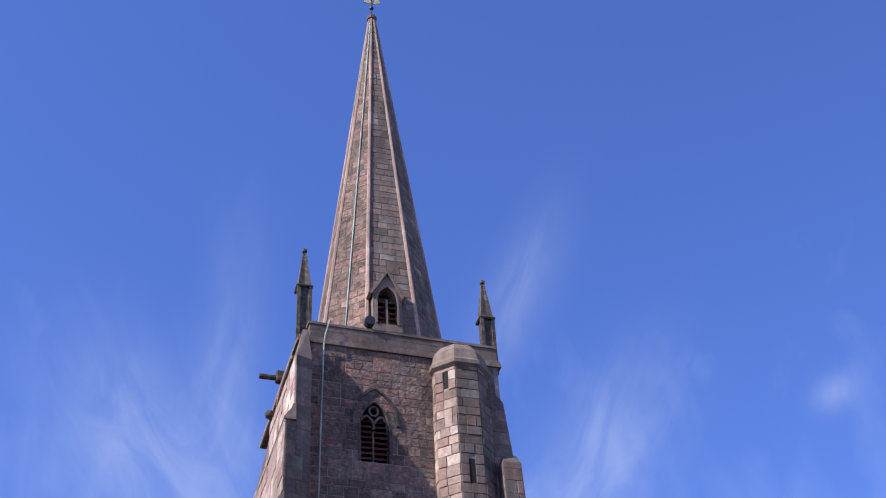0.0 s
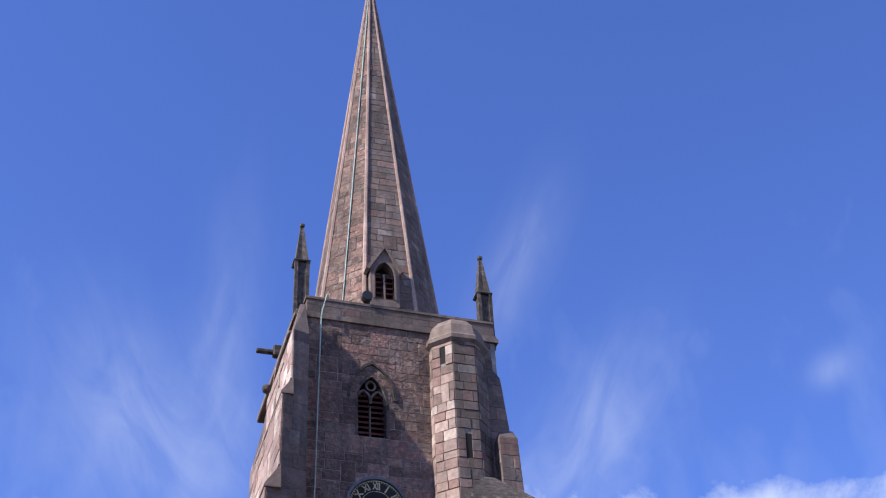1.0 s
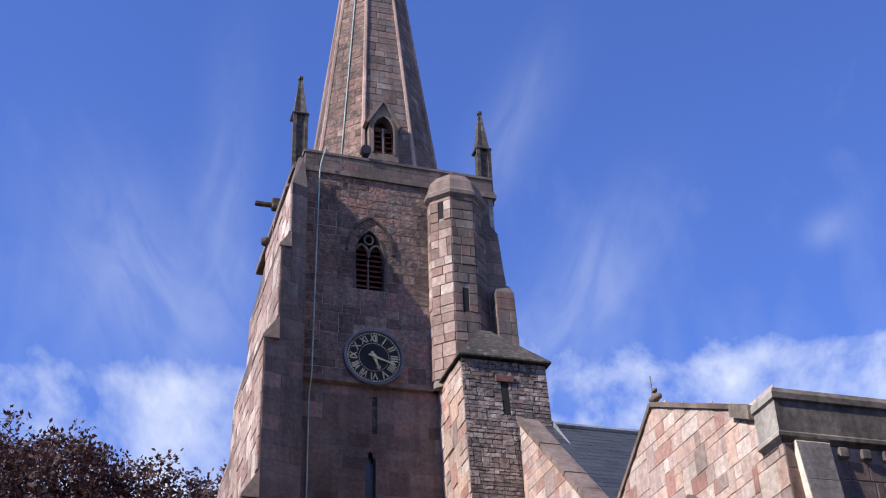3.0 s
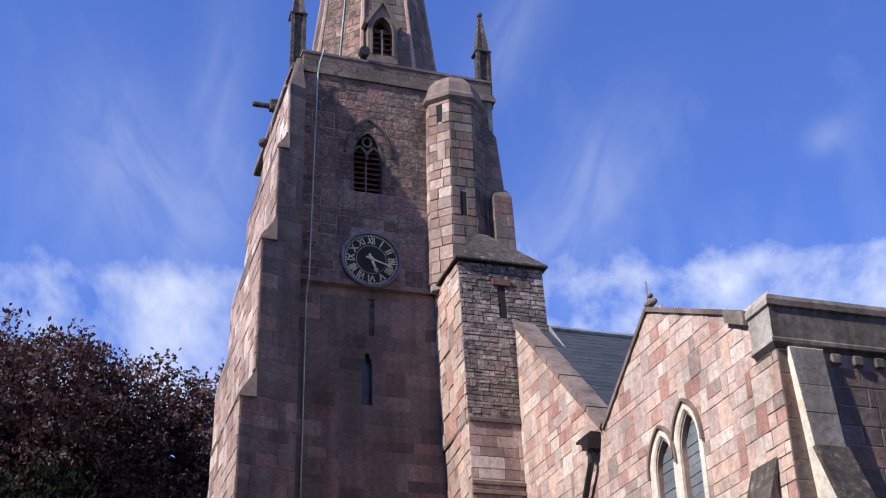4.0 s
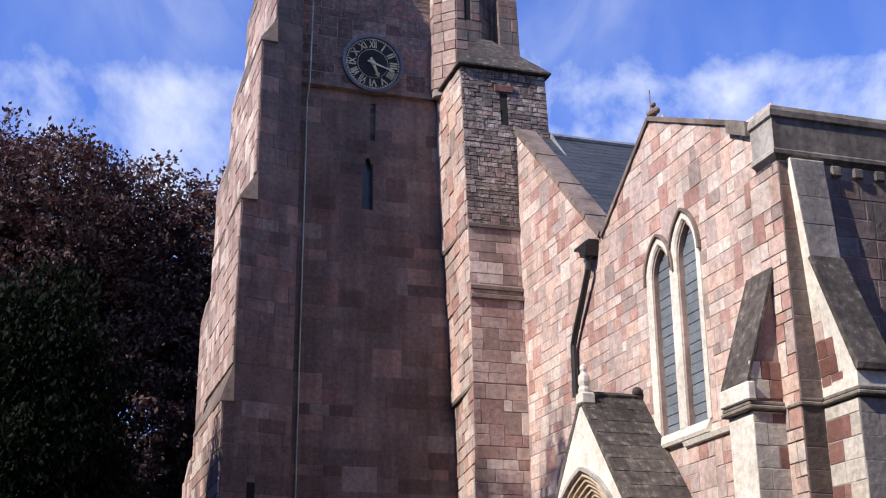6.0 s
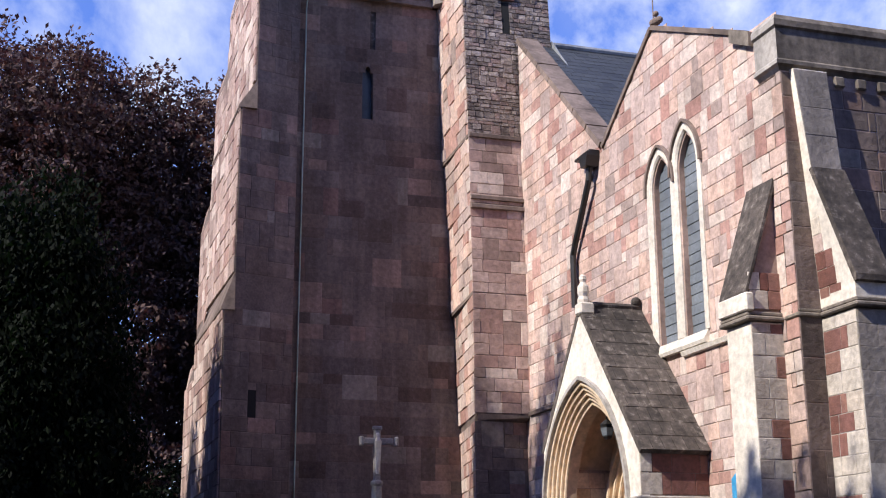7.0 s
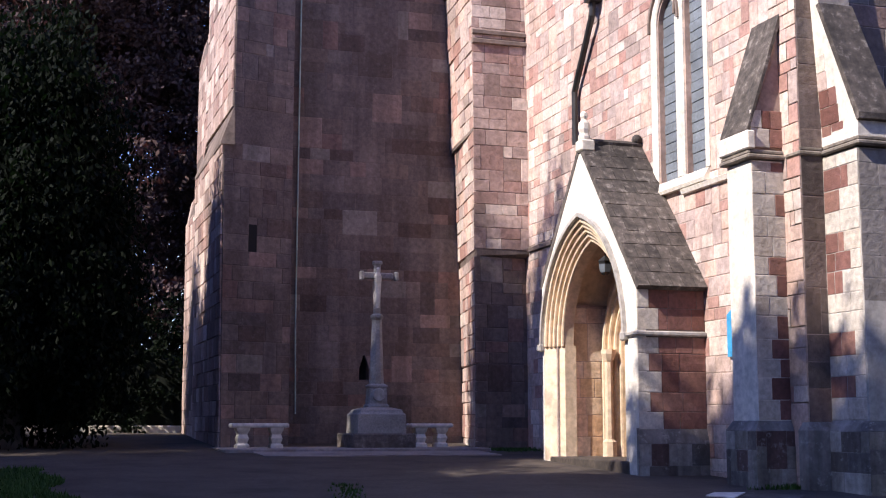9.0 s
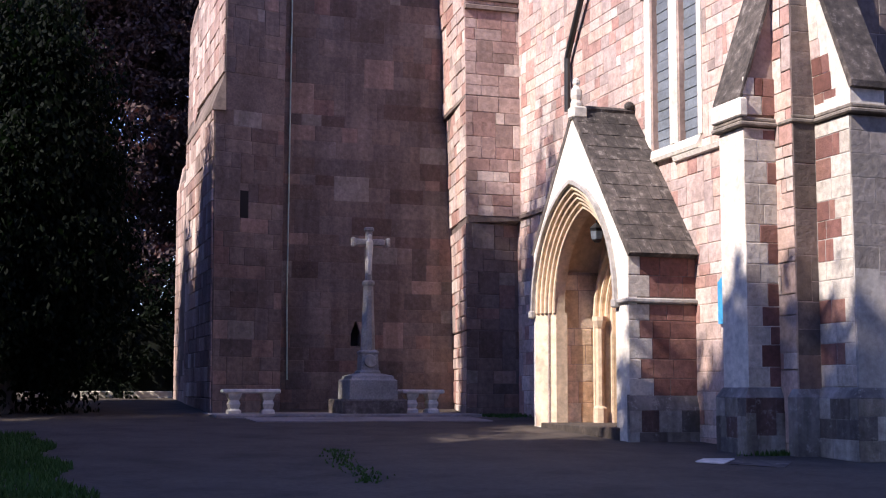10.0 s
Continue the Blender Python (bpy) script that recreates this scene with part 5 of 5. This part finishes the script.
bm = bmesh.new()
loft(bm, [[(7.27 + a * w, 27.53 - b * w, z) for a, b in ((-1, 0), (-0.6, 0.8), (0.6, 0.8), (1, 0))] for z, w in ((4.08, 0.035), (4.2, 0.05), (4.4, 0.06), (4.62, 0.075), (4.78, 0.085), (4.86, 0.04), (4.93, 0.05), (4.97, 0.02))])
part("relief", bm, CREAM_PLAIN, memorial, "plain pale relief on the cross")
bm = bmesh.new()
loft(bm, [[(7.27 + a * w, 27.6 + b * w, z) for a, b in ((-1, -1), (1, -1), (1, 1), (-1, 1))] for z, w in ((1.92, 0.23), (1.97, 0.23), (2.01, 0.195), (2.34, 0.18), (2.37, 0.2), (2.4, 0.2), (2.44, 0.14))])
part("die", bm, GREY, memorial)
bm = bmesh.new()
loft(bm, [[(7.27 + r * math.cos(k * 0.5236), y, 2.2 + r * math.sin(k * 0.5236)) for k in range(12)] for y, r in ((27.42, 0.15), (27.35, 0.13))])
part("roundel", bm, WORN_CREAM, memorial)


def bench(x0, x1, y, z):
    b = thing("stone_bench", ((x0 + x1) / 2, y, z), "weathered pale stone bench with scrolled supports", "bench", "benches before the tower")
    bm = bmesh.new()
    box(bm, (x0, y - 0.22, z + 0.42), (x1, y + 0.22, z + 0.51), 0.025)
    part("seat", bm, CREAM_PLAIN, b)
    for x in (x0 + 0.25, x1 - 0.25):
        bm = bmesh.new()
        loft(bm, [[(x - s, y - d, zz), (x + s, y - d, zz), (x + s, y + d, zz), (x - s, y + d, zz)] for zz, s, d in ((z, 0.13, 0.19), (z + 0.06, 0.13, 0.19), (z + 0.1, 0.09, 0.14), (z + 0.2, 0.12, 0.17), (z + 0.28, 0.09, 0.13), (z + 0.36, 0.13, 0.18), (z + 0.42, 0.14, 0.2))])
        part("support", bm, CREAM_PLAIN, b)
    return b


bench(4.08, 5.28, 27.3, 1.08)
bench(8.08, 9.06, 27.9, 1.08)

lamp = thing("floodlight", (7.45, 29.95, 23.46), "dark round floodlight on the tower parapet", "floodlight")
bm = bmesh.new()
loft(bm, [[(7.45 + r * math.cos(k * 0.5236), y, 23.72 + r * math.sin(k * 0.5236)) for k in range(12)] for y, r in ((29.76, 0.15), (29.8, 0.165), (29.98, 0.155), (30.08, 0.08))])
part("housing", bm, IRON, lamp)
bm = bmesh.new()
box(bm, (7.4, 29.95, 23.46), (7.5, 30.05, 23.6))
part("bracket", bm, IRON, lamp)

for n_, (px_, py_, pz_) in enumerate(((5.75, 33.0, 23.45), (5.95, 33.4, 22.3))):
    bm = bmesh.new()
    if n_ == 0:
        box(bm, (px_ - 0.95, py_ - 0.08, pz_), (px_, py_ + 0.08, pz_ + 0.12), 0.02)
        box(bm, (px_ - 0.45, py_ - 0.12, pz_ - 0.1), (px_ - 0.2, py_ + 0.12, pz_ + 0.3), 0.04)
        tagged(part("water_spout", bm, DARK_STONE), "stone water spout jutting from the tower parapet", "spout")
    else:
        tube(bm, [(px_, py_, pz_ + 0.1), (px_ - 0.45, py_, pz_), (px_ - 0.8, py_, pz_ + 0.12)], [0.17, 0.13, 0.1])
        bmesh.ops.create_icosphere(bm, subdivisions=2, radius=0.15, matrix=Matrix.Translation((px_ - 0.72, py_, pz_ + 0.15)))
        tagged(part("gargoyle", bm, DARK_STONE), "weathered carved stone gargoyle on the tower", "gargoyle")


# ---- trees ----
def leaf_material(name, cols, light):
    m = stone(name, cols, "island", rough=0.75, grain=6, bump=0.0, stain=0.25)
    n, l = m.node_tree.nodes, m.node_tree.links
    b = n["Principled BSDF"]
    b.inputs["Specular IOR Level"].default_value = 0.12
    tr = n.new("ShaderNodeBsdfTranslucent")
    tr.inputs[0].default_value = (*light, 1)
    mx = n.new("ShaderNodeMixShader")
    mx.inputs[0].default_value = 0.18
    out = n["Material Output"]
    l.new(b.outputs[0], mx.inputs[1]), l.new(tr.outputs[0], mx.inputs[2]), l.new(mx.outputs[0], out.inputs[0])
    return m


BEECH_LEAF = leaf_material("copper_beech_leaf", [(0.066, 0.047, 0.05), (0.118, 0.08, 0.077), (0.095, 0.066, 0.066), (0.16, 0.106, 0.09)], (0.10, 0.03, 0.025))
# needles near-black: the shade over the yews is put into their colour
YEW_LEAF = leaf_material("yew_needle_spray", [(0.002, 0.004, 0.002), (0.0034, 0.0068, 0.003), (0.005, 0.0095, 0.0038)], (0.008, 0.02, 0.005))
BARK = stone("grey_bark", [(0.06, 0.05, 0.045), (0.11, 0.095, 0.085)], grain=8, bump=0.6)


def leaves(lobes, count, size, seed, upright=0.0):
    """Small leaves in tufts through a crown of lobes (centre, radii), denser towards the outside, with gaps."""
    rng = np.random.default_rng(seed)
    verts, faces = [], []
    vol = np.array([r[0] * r[1] * r[2] for _, r in lobes]) ** 0.8
    for (c, r), k in zip(lobes, (count * vol / vol.sum()).astype(int)):
        m = max(8, k // 30)
        d = rng.normal(size=(m, 3))
        d /= np.linalg.norm(d, axis=1)[:, None]
        rad = (1.0 - 0.6 * rng.random(m) ** 1.5) * (1 + 0.13 * np.sin(d[:, 0] * 7 + c[0]) * np.cos(d[:, 2] * 6 + c[1]) + 0.08 * np.clip(rng.normal(size=m), -1.5, 1.5))
        tuft = np.array(c) + d * np.array(r) * rad[:, None]
        spread = np.clip(rng.normal(size=(k, 3)), -1.7, 1.7) * size * np.array([2.6, 2.6, 1.5 + 2.5 * upright])
        p = tuft[rng.integers(0, m, k)] + spread
        a = rng.normal(size=(k, 3))
        a[:, 2] = a[:, 2] * (1 - upright) + upright * 2.5
        a /= np.linalg.norm(a, axis=1)[:, None]
        b = np.cross(a, rng.normal(size=(k, 3)))
        b /= np.linalg.norm(b, axis=1)[:, None]
        s = size * (0.6 + 0.8 * rng.random(k))[:, None]
        base = len(verts)
        quad = np.stack([p - a * s, p + b * s * 0.5, p + a * s, p - b * s * 0.5], 1).reshape(-1, 3)
        verts += quad.tolist()
        faces += [(base + 4 * i, base + 4 * i + 1, base + 4 * i + 2, base + 4 * i + 3) for i in range(k)]
    return verts, faces


def tree(name, label, x, y, lobes, count, size, mat, trunk_r, trunk_h, seed, upright=0.0, group=""):
    z = ground_z(x, y)
    t = thing(name, (x, y, z), label, "tree", group)
    rng = random.Random(seed)
    bm = bmesh.new()
    tube(bm, [(x, y, z - 0.2), (x + 0.05, y, z + 0.5), (x + rng.uniform(-0.2, 0.2), y, z + trunk_h * 0.6), (x, y, z + trunk_h)], [trunk_r * 1.4, trunk_r, trunk_r * 0.8, trunk_r * 0.35], 10)
    for c, r in lobes:
        p0 = Vector((x, y, z + trunk_h * rng.uniform(0.3, 0.8)))
        p2 = Vector((x + c[0], y + c[1], z + c[2]))
        mid = p0.lerp(p2, 0.5) + Vector((rng.uniform(-0.4, 0.4), rng.uniform(-0.4, 0.4), 0.5))
        limb = bmesh.new()
        tube(limb, [p0, mid, p2], [trunk_r * 0.45, trunk_r * 0.28, trunk_r * 0.1], 6)
        part("limb", limb, BARK, t)
    part("trunk", bm, BARK, t)
    v, f = leaves([((x + c[0], y + c[1], z + c[2]), r) for c, r in lobes], count, size, seed, upright)
    mesh("crown", v, f, mat, t)
    return t


BEECH = [((0, 0, 11.6), (4.8, 4.8, 5.1)), ((-4, -1, 9), (4.2, 4.2, 4.6)), ((4.2, 0.5, 8.0), (3.6, 3.8, 4.8)), ((1.0, -2, 14.05), (3.2, 3.0, 2.8)), ((-2.5, 1, 13.9), (3.4, 3.2, 3.0)), ((3.6, -1, 13.75), (2.8, 2.6, 2.8)), ((5.0, -1, 11.6), (2.6, 2.4, 2.4)), ((6.9, -1, 13.6), (2.9, 2.6, 2.9)), ((7.0, -1, 9.6), (2.8, 2.6, 3.2)), ((7.6, 0, 7), (2.4, 2.4, 3)), ((0, -3, 6), (4.5, 3, 3.6)),
         ((-6, 0, 12.6), (3, 3, 3)), ((6.0, 0, 5.0), (2.6, 2.6, 3.2)), ((2, -3, 3.2), (4, 2.5, 2.2)), ((-4, -3, 4), (4, 2.5, 3))]
tree("copper_beech", "large copper beech with dark purple-brown leaves", -1.2, 42.0, BEECH, 360000, 0.085, BEECH_LEAF, 0.55, 9.0, 3)
YEW = [((0, 0, 3.4), (2.3, 2.0, 3.2)), ((0.5, -0.2, 5.8), (1.6, 1.5, 2.8)), ((-1.2, 0.3, 5.2), (1.5, 1.5, 3.0)), ((1.2, 0.2, 2.4), (1.7, 1.6, 2.5)), ((0.6, -0.3, 7.4), (1.1, 1.0, 2.0)), ((1.5, 0.1, 4.8), (1.1, 1.2, 2.9)), ((-0.6, -0.3, 7.0), (0.9, 0.9, 1.8)), ((-0.9, -1.2, 2.0), (1.4, 1.4, 2.0))]
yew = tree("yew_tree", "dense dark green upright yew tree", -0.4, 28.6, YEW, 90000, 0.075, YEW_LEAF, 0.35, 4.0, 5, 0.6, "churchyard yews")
# unseen yews to the left, placed and stretched to cast the shadows
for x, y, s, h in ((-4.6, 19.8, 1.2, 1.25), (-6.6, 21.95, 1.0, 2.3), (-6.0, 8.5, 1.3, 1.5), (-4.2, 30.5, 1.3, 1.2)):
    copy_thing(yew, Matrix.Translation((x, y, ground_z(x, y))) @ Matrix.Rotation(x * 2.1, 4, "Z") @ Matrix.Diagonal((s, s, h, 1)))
BROAD = [((0, 0, 13), (4.2, 4.6, 4.6)), ((0.5, -3.2, 10), (3.4, 3.4, 4.0)), ((0, 3.0, 10.5), (3.4, 3.2, 4.2)), ((-2.5, 0, 9), (3.5, 3.5, 4)), ((0.3, -0.5, 16.2), (2.8, 3.2, 2.9)), ((0, 2.4, 15.6), (2.6, 1.9, 3.0)), ((0.4, -4.0, 14.8), (2.6, 3.0, 3.4)), ((0, -1.5, 6.5), (3.0, 4.2, 3.0))]
# unseen tree to the left, sized for its shadow on buttresses and ground
shade = tree("copper_beech", "tall unseen copper beech added to shade the churchyard", -9.3, 10.8, BROAD, 120000, 0.21, BEECH_LEAF, 0.5, 9.0, 8)

# more unseen trees, added around and behind the camera to dim the sky's light
for x, y, s in ((-13.0, -4.0, 1.0), (-4.0, -12.0, 1.05), (6.0, -13.0, 1.0), (15.0, -9.0, 1.1), (22.0, 0.0, 1.0)):
    copy_thing(shade, Matrix.Translation((x, y, ground_z(x, y))) @ Matrix.Rotation(x, 4, "Z") @ Matrix.Diagonal((s, s, s, 1)))

# clipped evergreen hedge at the back of the churchyard, added as a dark backdrop
HEDGE = [((k * 2.3 - 9.0 + 0.4 * math.sin(k * 5), 0.5 * math.cos(k * 3), 1.7 + 0.5 * math.sin(k * 2.1)), (1.9, 1.3, 2.0 + 0.4 * math.cos(k * 4))) for k in range(7)]
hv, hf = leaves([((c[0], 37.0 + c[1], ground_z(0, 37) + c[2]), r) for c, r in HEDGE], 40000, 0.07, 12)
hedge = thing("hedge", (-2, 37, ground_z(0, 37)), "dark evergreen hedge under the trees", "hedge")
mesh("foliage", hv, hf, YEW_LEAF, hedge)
# black box inside the leaves paints the hedge's inner shade
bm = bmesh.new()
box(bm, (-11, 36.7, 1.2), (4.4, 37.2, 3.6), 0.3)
part("shade_core", bm, plain("hedge_shade", (0.008, 0.012, 0.006), 0.95), hedge)

# lawn beside the path, and weeds along a crack
GRASS = leaf_material("grass_blade", [(0.035, 0.075, 0.018), (0.05, 0.10, 0.025), (0.07, 0.12, 0.035)], (0.05, 0.12, 0.02))


def blades(name, label, spots, h, seed):
    rng = np.random.default_rng(seed)
    v, f = [], []
    for x, y in spots:
        z = ground_z(x, y)
        a = rng.random() * 6.28
        w, t = 0.012 + 0.01 * rng.random(), h * (0.5 + rng.random())
        dx, dy = math.cos(a), math.sin(a)
        k = len(v)
        v += [(x - dx * w, y - dy * w, z), (x + dx * w, y + dy * w, z), (x + dy * t * 0.4, y - dx * t * 0.4, z + t)]
        f.append((k, k + 1, k + 2))
    return tagged(mesh(name, v, f, GRASS), label, "grass", kind="stuff")


rg = random.Random(4)
blades("grass", "short green lawn beside the asphalt", [(x, y) for x, y in ((rg.uniform(-3.2, 0.9), rg.uniform(11, 22)) for _ in range(26000)) if x < 0.75 - 0.035 * (y - 11) + 0.15 * math.sin(y * 2)], 0.07, 1)
blades("weeds", "tufts of grass growing along a crack in the asphalt", [(3.8 + 0.125 * (y - 14.3) + rg.gauss(0, 0.09) + 0.05 * math.sin(y * 2.2), y) for y in (rg.uniform(14.0, 18.6) for _ in range(420)) ], 0.03, 2)

blades("weeds", "rough grass and moss at the foot of the stair turret", [(rg.uniform(9.6, 10.7), 27.1 - abs(rg.gauss(0, 0.35))) for _ in range(500)], 0.05, 3)
blades("weeds", "weeds at the foot of the church buttress", [(rg.gauss(10.55, 0.25), 16.72 - abs(rg.gauss(0, 0.08))) for _ in range(160)], 0.07, 6)

# ---- facing stones ----
for job in LATER:
    lay(*job)
